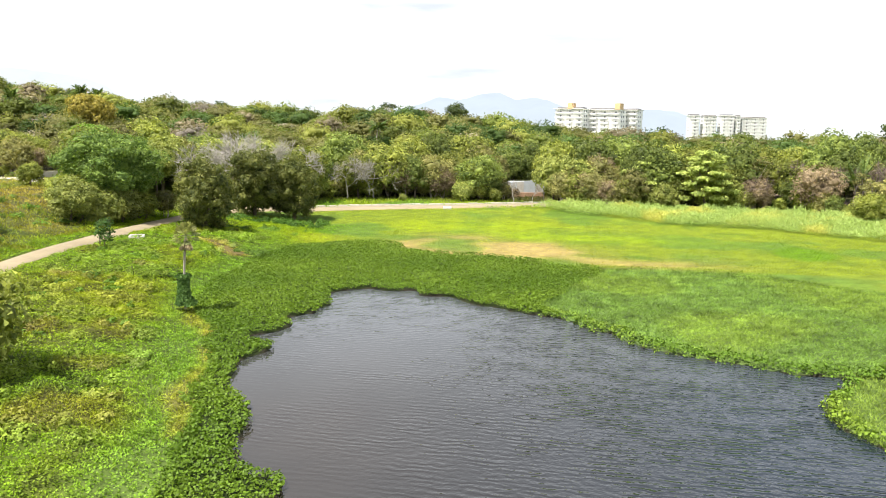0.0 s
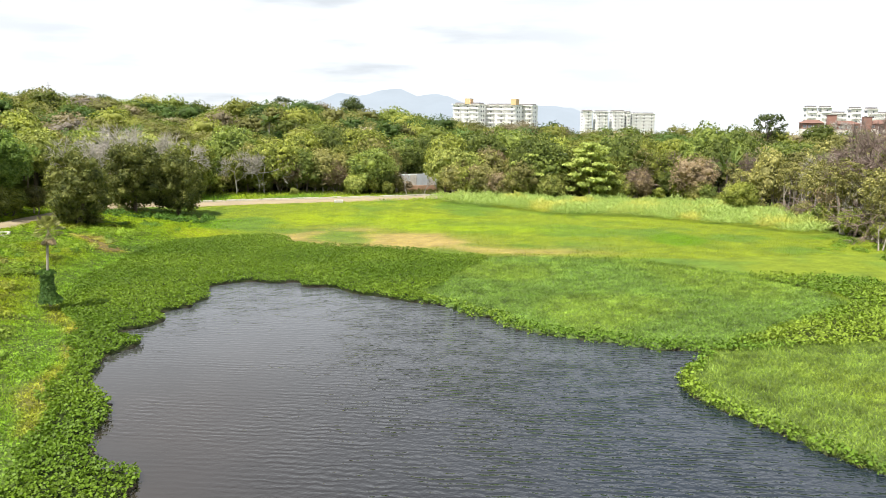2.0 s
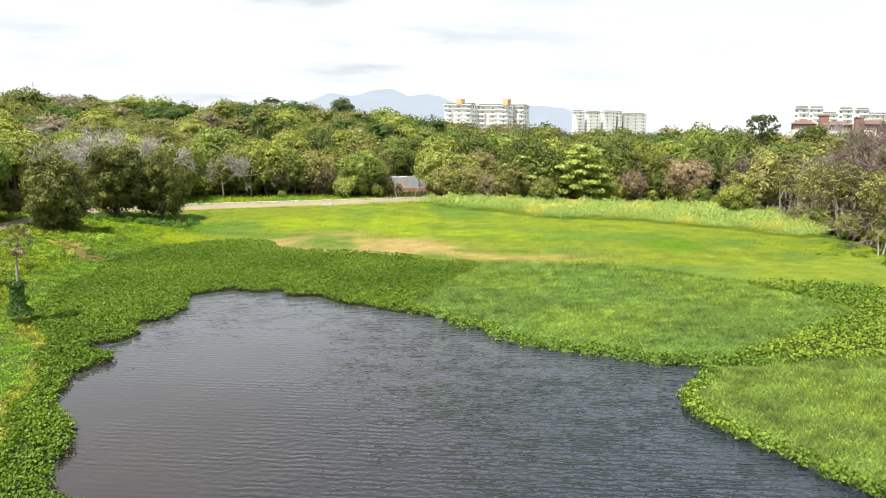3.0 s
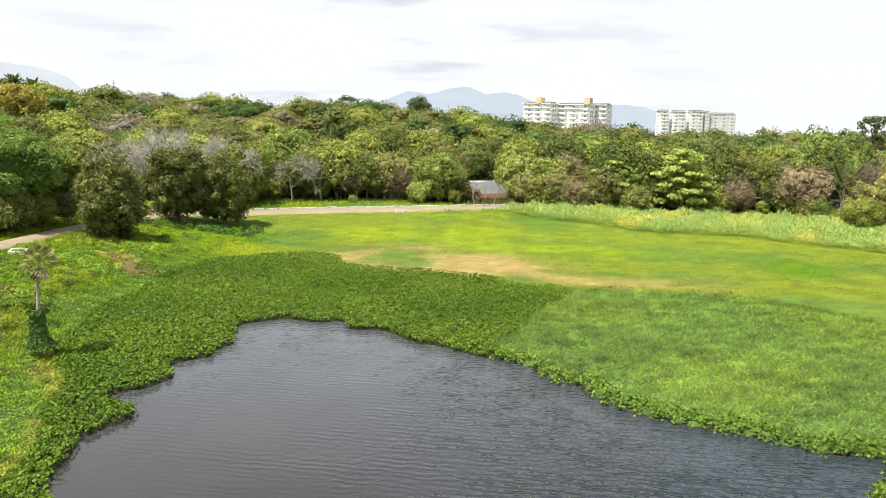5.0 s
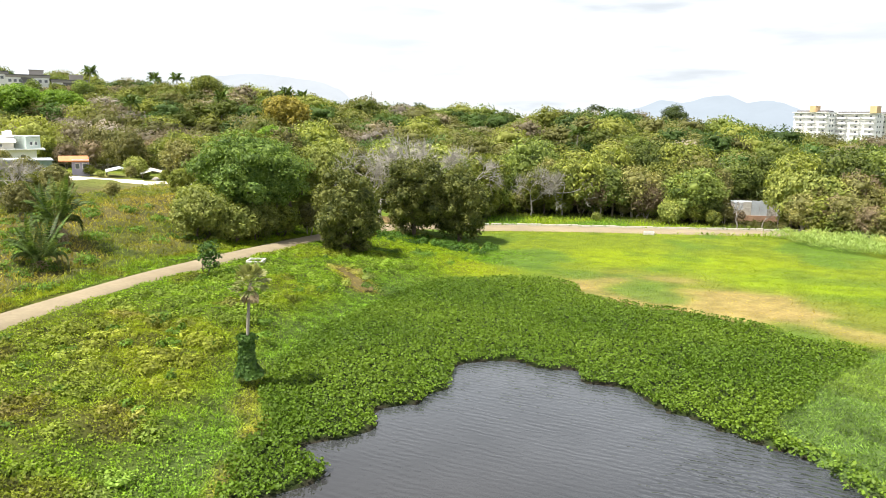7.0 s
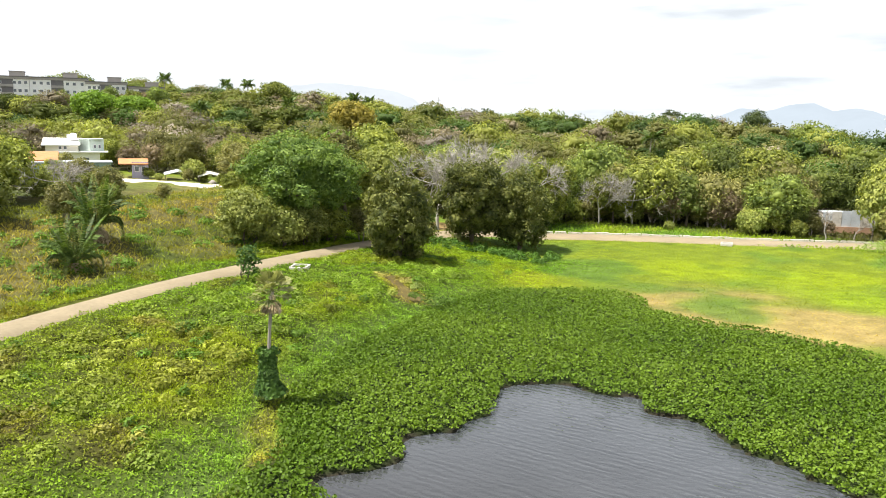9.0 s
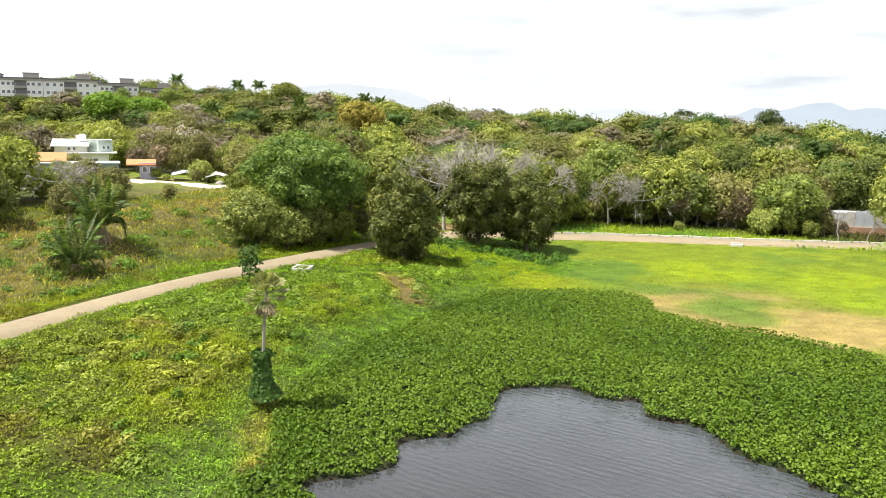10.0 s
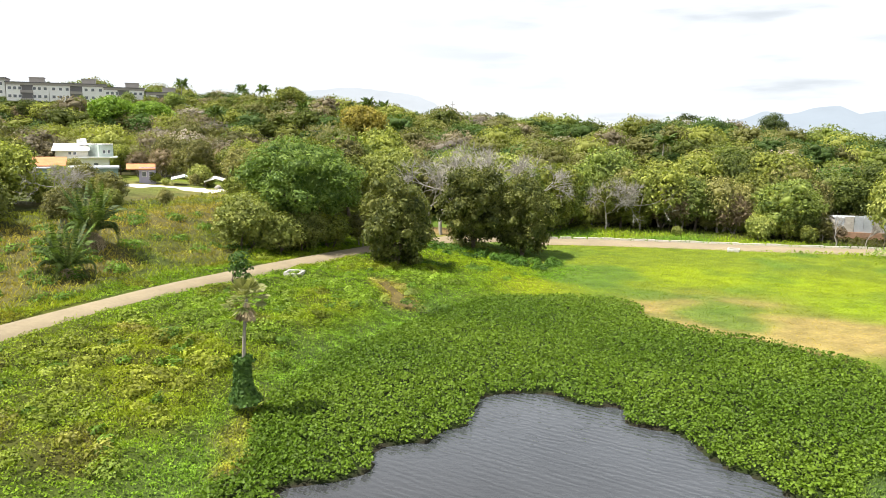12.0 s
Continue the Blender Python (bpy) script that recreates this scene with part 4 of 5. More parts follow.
BROADB = make_kind("shrub_tree", "broad leafy yellow-green shrub tree", M_LIME, M_BARK, 145, 2, 7.4, 0.0, 6.3, 36, 20, 0.35, 0.5, 0.16, 2, 0.85)
LIMEB = make_kind("lime_bush", "bright yellow-green leafy bush", M_LIME, M_BARK, 150, 2, 4.6, 0.05, 3.9, 20, 20, 0.38, 0.55, 0.1, 2, 0.9, core=0.62)
MIDT = make_kind("woodland_tree", "mid green woodland tree with a ragged crown", M_MID, M_BARK, 160, 4, 8.5, 1.6, 8.6, 24, 11, 0.47, 0.55, 0.22, 1, 0.7, core=0.62)
OLIVE = make_kind("scrub_tree", "olive green scrub tree with a loose crown", M_OLIVE, M_PALEBARK, 170, 3, 7.5, 0.6, 7.6, 22, 11, 0.45, 0.42, 0.18, 2, 0.8, core=0.62)
LIMET = make_kind("light_green_tree", "light yellow-green tree crown lit by the sun", M_LIME, M_BARK, 180, 2, 8.0, 1.8, 8.2, 24, 11, 0.48, 0.6, 0.2, 1, 0.65, core=0.62)
UNDER = make_kind("edge_bush", "leafy undergrowth bush at the wood's edge", M_MID, M_BARK, 155, 3, 6.5, 0.0, 6.0, 16, 8, 0.62, 0.5, 0.1, 2, 0.85)
DRYT = make_kind("dry_tree", "brownish half-dry tree with thin foliage", M_BROWN, M_PALEBARK, 190, 2, 7.0, 0.8, 7.0, 20, 11, 0.42, 0.35, 0.16, 2, 0.8, core=0.6)
DEEPT = make_kind("dark_woodland_tree", "dark green woodland tree with a full crown", M_WOODDEEP, M_BARK, 200, 3, 8.5, 1.2, 8.8, 24, 11, 0.46, 0.5, 0.24, 1, 0.75, core=0.62)
SLIM = make_kind("slender_tree", "slender pale-stemmed tree with a light olive top", M_OLIVE, M_PALEBARK, 210, 4, 5.2, 3.6, 10.2, 16, 12, 0.40, 0.45, 0.14, 2, 0.5, core=0.45, clump=0.68)

GOLD = make_kind("golden_tree", "tree with golden-yellow foliage in the wood", M_GOLD, M_BARK, 228, 1, 10.5, 0.5, 7.5, 26, 10, 0.5, 0.55, 0.25, 1, 0.65)
RIDGE = make_kind("dark_tree", "dark round-topped tree on the ridge", M_DUSK, M_BARK, 226, 1, 10.0, -4.0, 8.2, 26, 8, 0.5, 0.5, 0.25, 1, 0.7)
SAPLING = make_kind("sapling", "loose leafy sapling at the road's edge", M_VINE, M_BARK, 218, 1, 2.6, 0.2, 3.3, 9, 26, 0.34, 0.4, 0.06, 2, 0.8, core=0.3, clump=0.75)
BRIGHT = make_kind("broad_tree", "broad bright green tree below the hilltop flats", M_BRIGHT, M_BARK, 215, 2, 11.0, 1.0, 7.0, 30, 10, 0.5, 0.55, 0.3, 1, 0.6)
AIRY = make_kind("dark_tree", "dark open-crowned tree breaking the skyline", M_DUSK, M_BARK, 220, 3, 10.0, 3.6, 9.6, 15, 10, 0.5, 0.5, 0.2, 1, 0.5, core=0.5, clump=0.46)
BARE = Kind("bare_tree", "leafless grey-twigged tree in the wood", M_TWIG, M_TWIG)
for s in range(3):
    r = np.random.RandomState(230 + s)
    v, f = bare_arrays(r, 8.5, 0.6, 4)
    BARE.shapes.append((None, np_mesh("trunk", v, as_tris(f), M_TWIG)))

BROWNBARE = Kind("bare_tree", "tall leafless brown-twigged tree at the wood's edge", M_BROWNTWIG, M_BROWNTWIG)
for s in range(3):
    v, f = bare_arrays(np.random.RandomState(236 + s), 8.5, 0.5, 4)
    BROWNBARE.shapes.append((None, np_mesh("trunk", v, as_tris(f), M_BROWNTWIG)))

POLE = Kind("leaning_tree", "leaning pale bare tree beside the road", M_TWIG, M_TWIG)
for s in range(3):
    v, f = bare_arrays(np.random.RandomState(250 + s), 6.5, 0.42, 2)
    POLE.shapes.append((None, np_mesh("trunk", v, as_tris(f), M_TWIG)))

# a tiered tree with flat shelves of broad yellow-green leaves
TIER = Kind("tiered_tree", "tiered tree with flat shelves of pale yellow-green leaves", M_PALELEAF, M_BARK)
for s in range(2):
    r = np.random.RandomState(240 + s)
    ms = []
    for k in range(26):
        h = 1.6 + 7.6 * (k / 25)
        reach = 3.9 * math.sqrt(max(0.1, 1 - ((h - 3.2) / 6.6) ** 2)) * r.uniform(0.45, 1.0)
        a = k * 2.4
        q = r.uniform(0.9, 1.5)
        ms.append((np.array([reach * math.cos(a), reach * math.sin(a), h]), np.array([q, q, 0.34])))
    TIER.shape(crown_arrays(r, ms, 17, 0.52, 0.6, level=ICO1, core=0.7), trunk_arrays(r, ms, 2.0, 0.2))


# palms
def frond_arrays(r, length, arch, pairs, leaflet, rise=0.7, width=0.10):
    """One feather frond, from the origin along +x."""
    s = np.linspace(0, 1, 9)
    mid = np.column_stack([length * s * (1 - 0.15 * s * arch), np.zeros(9), length * (rise * s - arch * s * s)])
    pieces = [tube_rows([(tuple(p), 0.035 * (1 - 0.8 * k)) for p, k in zip(mid, s)], 3)]
    t = np.linspace(0.12, 1.0, pairs)
    p = np.column_stack([np.interp(t, s, mid[:, i]) for i in range(3)])
    for side in (-1, 1):
        d = unit(np.column_stack([np.full(pairs, 0.55), np.full(pairs, side * 1.0), np.full(pairs, -0.35)]) + r.normal(size=(pairs, 3)) * 0.10)
        ln = leaflet * np.sin(np.clip(t * 0.85 + 0.15, 0, 1) * math.pi * 0.92 + 0.12).clip(0.25)
        nrm = np.cross(d, np.array([1.0, 0, 0.3]) * side)
        v, f = leaves(r, p + d * ln[:, None] * 0.5, nrm, ln, width, 0.02, up=d)
        pieces.append((v, f))
    return joined([(v, as_tris(f)) for v, f in pieces])


FROND = [np_mesh("frond", *frond_arrays(np.random.RandomState(260 + i), 3.6, a, 18, 1.0, 0.75, 0.42), M_PALM) for i, a in enumerate((0.55, 0.9, 1.25))]
OILFROND = [np_mesh("frond", *frond_arrays(np.random.RandomState(270 + i), 4.6, a, 40, 0.9, 1.6, 0.22), M_PALM) for i, a in enumerate((0.6, 1.1, 1.7))]
DEADFROND = np_mesh("dead_frond", *frond_arrays(np.random.RandomState(280), 3.6, 1.3, 24, 0.6, 0.6, 0.2), M_STRAW)


def palm(name, label, x, y, height, fronds, meshes, scale, seed, dead=0, star=False, bend=0.4, z=None, radius=0.16):
    r = np.random.RandomState(seed)
    t = thing(name, Matrix.Translation((x, y, land1(x, y) if z is None else z)), label, "palm")
    bx, by = r.uniform(-bend, bend, 2)
    if height > 0.2:
        v, f = tube_rows([((bx * k * k, by * k * k, -0.4 + (height + 0.4) * k), radius * (1.25 - 0.45 * k)) for k in np.linspace(0, 1, 7)], 8)
        part("trunk", np_mesh("trunk", v, f, M_PALEBARK, smooth=True), None, t)
    for i in range(fronds + dead):
        low = i >= fronds
        me = DEADFROND if low else meshes[min(2, int(i * 3 / fronds))]
        o = part("frond", me, None, t, "dry straw-coloured frond" if low else "")
        o.matrix_basis = Matrix.Translation((bx, by, height)) @ Euler((0, 0.7 if low else (-0.75 + 1.25 * i / fronds if star else -0.40 + 0.80 * i / fronds), i * 2.4 + r.uniform(-0.3, 0.3))).to_matrix().to_4x4() @ Matrix.Scale(scale * r.uniform(0.85, 1.1), 4)
    return t


# ---- the trees by the road ----
plant(MANGO, 0, -30.8, 112.5, 1.0, 0.3, tall=1.08, z=land1(-30.8, 112.5) - 1.1)
plant(MANGO, 1, -27.4, 131.0, 1.12, 1.1, "tall dense mango tree standing over the road", tall=1.08, z=land1(-27.4, 131) - 0.4)
plant(MANGO, 2, -21.3, 133.4, 1.02, 2.0, "mango tree with low hanging branches over the road", tall=1.1, z=land1(-20.9, 133) - 0.5)
plant(BIG, 0, -44.6, 114.4, 0.98, 0.5)
plant(BROADB, 0, -46.0, 105.0, 0.98, 0.2)
plant(BROADB, 1, -41.6, 110.5, 0.7, 2.2)
plant(SHRUB, 1, -48.4, 109.5, 0.95, 1.6)
plant(LIMEB, 0, -42.8, 107.0, 1.0, 0.6)
plant(SHRUB, 2, -40.5, 115.0, 0.6, 1.0)
plant(OLIVE, 0, -38.5, 119.0, 0.55, 1.0)
plant(SAPLING, 0, -36.4, 90.6, 1.0, 1.0)
plant(SHRUB, 2, -28.2, 47.4, 1.05, 0.4, "dark bushy tree standing alone on the bank")
plant(BARE, 0, -34.5, 137.0, 1.85, 0.4)
plant(BARE, 2, -38.0, 141.0, 1.4, 0.9)
plant(BARE, 1, -30.0, 147.0, 1.9, 2.4)
plant(BARE, 2, -24.0, 151.0, 1.75, 4.1)
plant(BARE, 2, -15.0, 164.5, 1.25, 1.4)
plant(BARE, 0, -9.5, 167.0, 1.3, 3.4)
plant(POLE, 0, 19.8, 158.0, 1.05, 0.2)
plant(POLE, 1, 24.0, 160.5, 0.8, 1.2)
plant(POLE, 2, 26.5, 162.0, 0.9, 2.2)
plant(TIER, 0, 55.5, 146.0, 1.2, 0.4)
plant(TIER, 1, 44.5, 152.5, 0.95, 1.4)
plant(LIMEB, 0, 47.5, 146.5, 1.15, 2.2)
plant(LIMEB, 1, 9.5, 162.0, 0.9, 0.2)
plant(SHRUB, 0, 13.5, 164.0, 0.7, 0.2)
plant(LIMEB, 1, -3.0, 162.0, 0.35, 0.9)
plant(SLIM, 0, 74.0, 88.2, 0.66, 0.9, "small leaning tree with white stems at the meadow's edge")
plant(SHRUB, 1, 77.0, 128.0, 0.9, 0.3)
for i, (k, px, py, sc) in enumerate(((BROADB, -65.5, 87, 1.05), (SHRUB, -75, 98, 1.2), (BROADB, -72, 90, 1.2), (SHRUB, -61.5, 80.0, 0.8), (MIDT, -80, 101, 0.95), (OLIVE, -59, 92, 0.55), (BARE, -66, 99, 0.9))):
    plant(k, i, px, py, sc, i * 1.3)
for i, (k, px, py, sc) in enumerate(((SLIM, 79, 97, 1.0), (SLIM, 80, 91, 1.0), (OLIVE, 82, 95, 1.1), (SLIM, 79, 102, 0.95), (BARE, 82, 101, 1.3), (SLIM, 83, 86, 1.05), (BARE, 84, 92, 1.35), (SHRUB, 79, 94, 0.5), (SHRUB, 80, 99, 0.5), (OLIVE, 85, 104, 1.1), (SLIM, 82, 108, 1.0), (BARE, 88, 97, 1.5))):
    plant(k, i, px, py, sc, i * 1.7)
for i in range(16):
    k = (OLIVE, MIDT, DRYT, DEEPT)[i % 4]
    plant(k, i, -249 + i * 3.1 + 3, 236 + i * 2.75, 0.78 + 0.05 * (i % 4), i * 1.1, "scrubby tree below the hilltop flats")
palm("oil_palm", "low unkempt palm with arching fronds and dead skirts", -48.5, 82.5, 0.7, 26, OILFROND, 0.75, 301, dead=20)
palm("oil_palm", "tall-fronded palm with dry hanging fronds on the slope", -53.0, 89.5, 1.6, 30, OILFROND, 0.86, 302, dead=24)
palm("oil_palm", "palm half hidden among the trees", 82.0, 142.0, 5.5, 16, OILFROND, 0.9, 303)
for i, (px, py, ph) in enumerate(((-201, 283, 11), (-182, 297, 9.5), (-175, 302, 9.5), (-122, 290, 8.5), (-118, 292, 7.5), (-133, 262, 7.5), (-150, 236, 8))):
    palm("coconut_palm", "coconut palm rising over the hilltop wood", px, py, ph - 0.3, 19, FROND, 1.1, 310 + i, star=True, bend=0.9)
for i, (px, py, ph) in enumerate(((50, 215, 7), (8, 205, 8), (-12, 230, 8))):
    palm("coconut_palm", "palm crown among the woodland canopy", px, py, ph, 16, FROND, 1.15, 330 + i)


for i, (k, px, py, sc) in enumerate(((OLIVE, -70, 110, 0.55), (SHRUB, -74, 111, 0.5), (LIMEB, -67, 107, 0.55), (OLIVE, -78, 114, 0.6), (LIMEB, -76, 105, 0.8), (OLIVE, -64, 113, 0.3), (SHRUB, -83, 117, 0.45), (LIMEB, -71, 103, 0.6))):
    plant(k, i, px, py, sc, i * 2.1, "leafy bush on the slope below the houses")


# undergrowth along the wood's edge
EDGE = [(-24, 154), (-22, 168), (4, 169), (14, 165), (27, 156), (46, 150.5), (57, 149), (73, 145), (83, 124), (80, 104), (80, 97), (78, 88), (86, 76)]
er = np.random.RandomState(61)
for i, q in enumerate(resample(EDGE, 2.1)):
    if 17 < q[0] < 29:
        continue
    k = (UNDER, SHRUB, OLIVE, UNDER, LIMEB, DRYT, OLIVE, DEEPT)[er.randint(8)]
    plant(k, i, q[0] + er.uniform(-0.8, 0.8), q[1] + er.uniform(-0.5, 1.5), er.uniform(0.4, 0.95) * (0.5 if q[0] > 76 else 1.0), er.uniform(0, 6), "leafy undergrowth bush at the wood's edge", "edge bushes")
for i, (px, py, sc) in enumerate(((-86, 136.4, 0.3), (-83, 135.4, 0.25), (-77.5, 136, 0.28), (-72, 137.4, 0.3), (-79, 141, 0.5), (-73, 143, 0.5), (-88, 119, 0.6), (-82, 119.5, 0.45), (-98, 131, 0.5), (-62, 126.5, 0.6), (-78, 138, 0.8), (-70, 138, 0.9))):
    plant((SHRUB, LIMEB, OLIVE)[i % 3], i, px, py, sc, i * 1.0, "garden bush beside the hillside houses")


# ---- woods ----
def clear_of(x, y):
    """1 where woods grow."""
    x, y = np.asarray(x, float), np.asarray(y, float)
    edge = np.interp(x, [-75, -40, -24, -22, 4, 6, 25, 27, 46, 57, 73], [146, 148, 153, 167, 168, 164, 162, 153.5, 150, 148, 145])
    ahead = (y > edge) & (x <= 73) & (x > -46)
    east = (x > 73) & (y > 60) & (x > np.interp(y, [60, 86, 97, 103, 122, 140], [86, 78.5, 80, 79.5, 85, 74]))
    west = (x <= -46) & (y > np.interp(x, [-140, -90, -75, -62, -46], [112, 124, 132, 128, 122]))
    yard = poly_sd([(-116, 120), (-62, 108), (-57, 130), (-66, 141), (-84, 147), (-118, 144)], x, y) < 0
    wall = poly_sd([(16, 156), (28, 156), (30.5, 176), (20, 176)], x, y) < 0
    return (ahead | east | west) & ~yard & ~wall & (y < 328)


wr = np.random.RandomState(77)
spots = []
for gy_ in np.arange(60, 392, 5.2):
    for gx_ in np.arange(-330, 330, 5.2):
        px, py = gx_ + wr.uniform(-2.2, 2.2), gy_ + wr.uniform(-2.2, 2.2)
        ang = math.degrees(math.atan2(px - 3, py - 10))
        if -55 < ang < 46 and clear_of(px, py):
            spots.append((px, py, math.hypot(px - 3, py - 15)))
spots.sort(key=lambda s: s[2])
near_w = spots[:285]
near_flats = line_d([(-272, 222), (-198, 284)], np.array([q[0] for q in spots]), np.array([q[1] for q in spots])) < 10
far_w = [q for i, (q, n) in enumerate(zip(spots[285:], near_flats[285:])) if (q[2] < 170 or i % 2 == 0) and not n]


def pick_kind(x, y, u):
    """The wood's mix changes over the plan."""
    patch = float(waves(np.array([x]), np.array([y]), 9, 51)[0])
    if x > 62 and y < 150:
        ks = [(SLIM, 0.46), (OLIVE, 0.60), (BROWNBARE, 0.80), (DRYT, 0.86), (DEEPT, 0.94), (SHRUB, 1.0)]
    elif x < -58 and y < 225:
        ks = [(DRYT, 0.28), (OLIVE, 0.56), (BARE, 0.76), (MIDT, 0.88), (LIMET, 0.96), (DEEPT, 1.0)]
    elif patch > 0.25:
        ks = [(LIMET, 0.34 if x < 10 else 0.2), (MIDT, 0.66), (OLIVE, 0.82), (DEEPT, 1.0)]
    elif patch < -0.35:
        ks = [(DRYT, 0.2), (OLIVE, 0.45), (BARE, 0.55), (MIDT, 0.72), (DEEPT, 1.0)]
    elif x > 5:
        ks = [(MIDT, 0.28), (DEEPT, 0.62), (OLIVE, 0.84), (LIMET, 0.92), (DRYT, 1.0)]
    else:
        ks = [(MIDT, 0.30), (DEEPT, 0.44), (OLIVE, 0.74), (LIMET, 0.90), (DRYT, 1.0)]
    return next(k for k, c in ks if u <= c)


for i, (px, py, pd) in enumerate(near_w):
    k = pick_kind(px, py, wr.uniform())
    sc = wr.uniform(0.75, 1.28) * (0.68 if px < -58 and py < 225 else 1.0)
    plant(k, int(wr.randint(9)), px, py, sc, wr.uniform(0, 6.28), tall=wr.uniform(0.9, 1.25), group="woodland trees")

# the wood beyond: one mass of many crowns
FAR_SHAPES = []
for s in range(12):
    r = np.random.RandomState(400 + s)
    ms = dome(r, 10.0 * r.uniform(0.9, 1.1), 1.2, 7.8, 12, 0.5)
    FAR_SHAPES.append(tuple(np.asarray(q) for q in crown_arrays(r, ms, *((3.0, 0.52) if s < 6 else (1.8, 0.60)), 0.62, level=ICO1, ruffle=0.45, core=0.6)))
PALETTE = {"woodland_tree": (0.135, 0.165, 0.034), "scrub_tree": (0.160, 0.160, 0.052), "light_green_tree": (0.225, 0.242, 0.052), "dry_tree": (0.225, 0.190, 0.120),
           "dark_woodland_tree": (0.075, 0.122, 0.030), "slender_tree": (0.165, 0.165, 0.055), "bare_tree": (0.270, 0.235, 0.195), "shrub_tree": (0.135, 0.170, 0.036)}
pieces, cols = [], []
for px, py, pd in far_w:
    k = pick_kind(px, py, wr.uniform())
    v, f = FAR_SHAPES[wr.randint(6) + (0 if pd < 205 else 6)]
    sc, a = wr.uniform(0.62, 1.15), wr.uniform(0, 6.28)
    ca, sa = math.cos(a) * sc, math.sin(a) * sc
    w = np.column_stack([v[:, 0] * ca - v[:, 1] * sa + px, v[:, 0] * sa + v[:, 1] * ca + py, v[:, 2] * sc * wr.uniform(0.75, 1.3) + land1(px, py) - 0.8])
    pieces.append((w, f))
    cols.append(np.broadcast_to(np.array(PALETTE[k.name]) * wr.uniform(0.66, 1.46), (len(v), 3)))
v, f = joined(pieces)
tagged(new("distant_wood", np_mesh("distant_wood", v, f, M_CANOPY, np.concatenate(cols))), "mixed green and brown canopy of the wooded hill", "woods", kind="stuff")

# trees that break the skyline
plant(AIRY, 0, 162, 257, 1.5, 0.4, "tall dark tree rising above the wood", tall=1.25)
for i, (px, py, sc) in enumerate(((168, 262, 1.15), (-50, 305, 0.9), (30, 296, 0.8), (52, 290, 0.9), (-75, 302, 0.9), (84, 282, 0.9), (110, 280, 0.9), (-130, 296, 0.9))):
    plant(AIRY, i, px, py, sc, i * 1.9)
for i, (k, px, py, sc) in enumerate(((DEEPT, 186, 262, 1.35), (BARE, 192, 256, 2.0), (OLIVE, 199, 258, 1.45), (BARE, 206, 252, 2.1), (DEEPT, 213, 254, 1.45), (BARE, 222, 250, 2.0))):
    plant(k, i, px, py, sc, i * 1.2)
plant(BARE, 0, 154, 259, 1.2, 0.4, "tall thin-leaved tree above the wood")
plant(AIRY, 1, -11.5, 312, 1.0, 1.4, "flat-topped dark tree on the ridge", tall=0.75, z=18.4)
plant(RIDGE, 0, 15.8, 312, 0.95, 0.4, z=16.8)
plant(GOLD, 0, -97, 236, 1.35, 0.4, z=land1(-97, 236) + 3.0)
plant(BRIGHT, 1, -84, 202, 0.9, 2.4, "bright lime-green tree among duller crowns", z=land1(-84, 202) + 3.0)
plant(MIDT, 0, -153, 286, 1.35, 0.4, "tall tree on the hilltop")
plant(BRIGHT, 0, -187, 233, 1.6, 0.4, z=land1(-187, 233) + 2.0)
plant(BRIGHT, 1, -176, 238, 1.45, 1.4, z=land1(-176, 238) + 1.0)


# ---- the vine-wrapped fan palm on the bank ----
PX, PY = -20.9, 69.3
fan = thing("fan_palm", Matrix.Translation((PX, PY, land1(PX, PY))), "thin-trunked fan palm with a vine-wrapped foot", "palm")
r = np.random.RandomState(501)
v, f = tube_rows([((0.55 * k * k - 0.25 * k, 0, -0.4 + 6.6 * k), 0.12 - 0.03 * k) for k in np.linspace(0, 1, 10)], 10)
part("trunk", np_mesh("trunk", v, f, M_PALEBARK, smooth=True), None, fan)


def fan_leaf(r, span, radius):
    """A stalk and a pleated fan of blades, along +x."""
    pieces = [tube_rows([((0, 0, 0), 0.03), ((radius * 0.5, 0, 0.04), 0.02), ((radius, 0, 0), 0.015)], 3)]
    a = np.linspace(-span, span, 15)
    d = np.column_stack([np.cos(a), np.sin(a), -0.12 - 0.2 * np.abs(a) / span + r.normal(size=15) * 0.06])
    ln = 0.95 * (1 - 0.25 * (np.abs(a) / span) ** 2) * r.uniform(0.85, 1.1, 15)
    c = np.array([radius, 0, 0]) + d * ln[:, None] * 0.5
    pieces.append(leaves(r, c, np.column_stack([np.zeros(15), r.normal(size=15) * 0.4, np.ones(15)]), ln, 0.16, 0.03, up=d))
    return joined([(v, as_tris(f)) for v, f in pieces])


FANS = [np_mesh("frond", *fan_leaf(np.random.RandomState(510 + i), 1.15, 0.8), M_FAN) for i in range(3)]
DEADFANS = [np_mesh("frond", *fan_leaf(np.random.RandomState(520 + i), 0.45, 0.6), M_STRAW) for i in range(2)]
for i in range(44):
    hang = i >= 26
    o = part("frond", (DEADFANS if hang else FANS)[i % (2 if hang else 3)], None, fan, "dead straw-coloured hanging frond" if hang else "")
    el = r.uniform(0.9, 1.4) if hang else -1.35 + 1.9 * (i / 25)
    o.matrix_basis = Matrix.Translation((0.3, 0, 6.25 - (0.15 if hang else 0))) @ Euler((r.uniform(-0.3, 0.3), el, i * 2.4)).to_matrix().to_4x4() @ Matrix.Scale(r.uniform(0.68, 0.95), 4)
n = 3000
k = r.uniform(size=n) ** 1.25
a = r.uniform(0, 6.28, n)
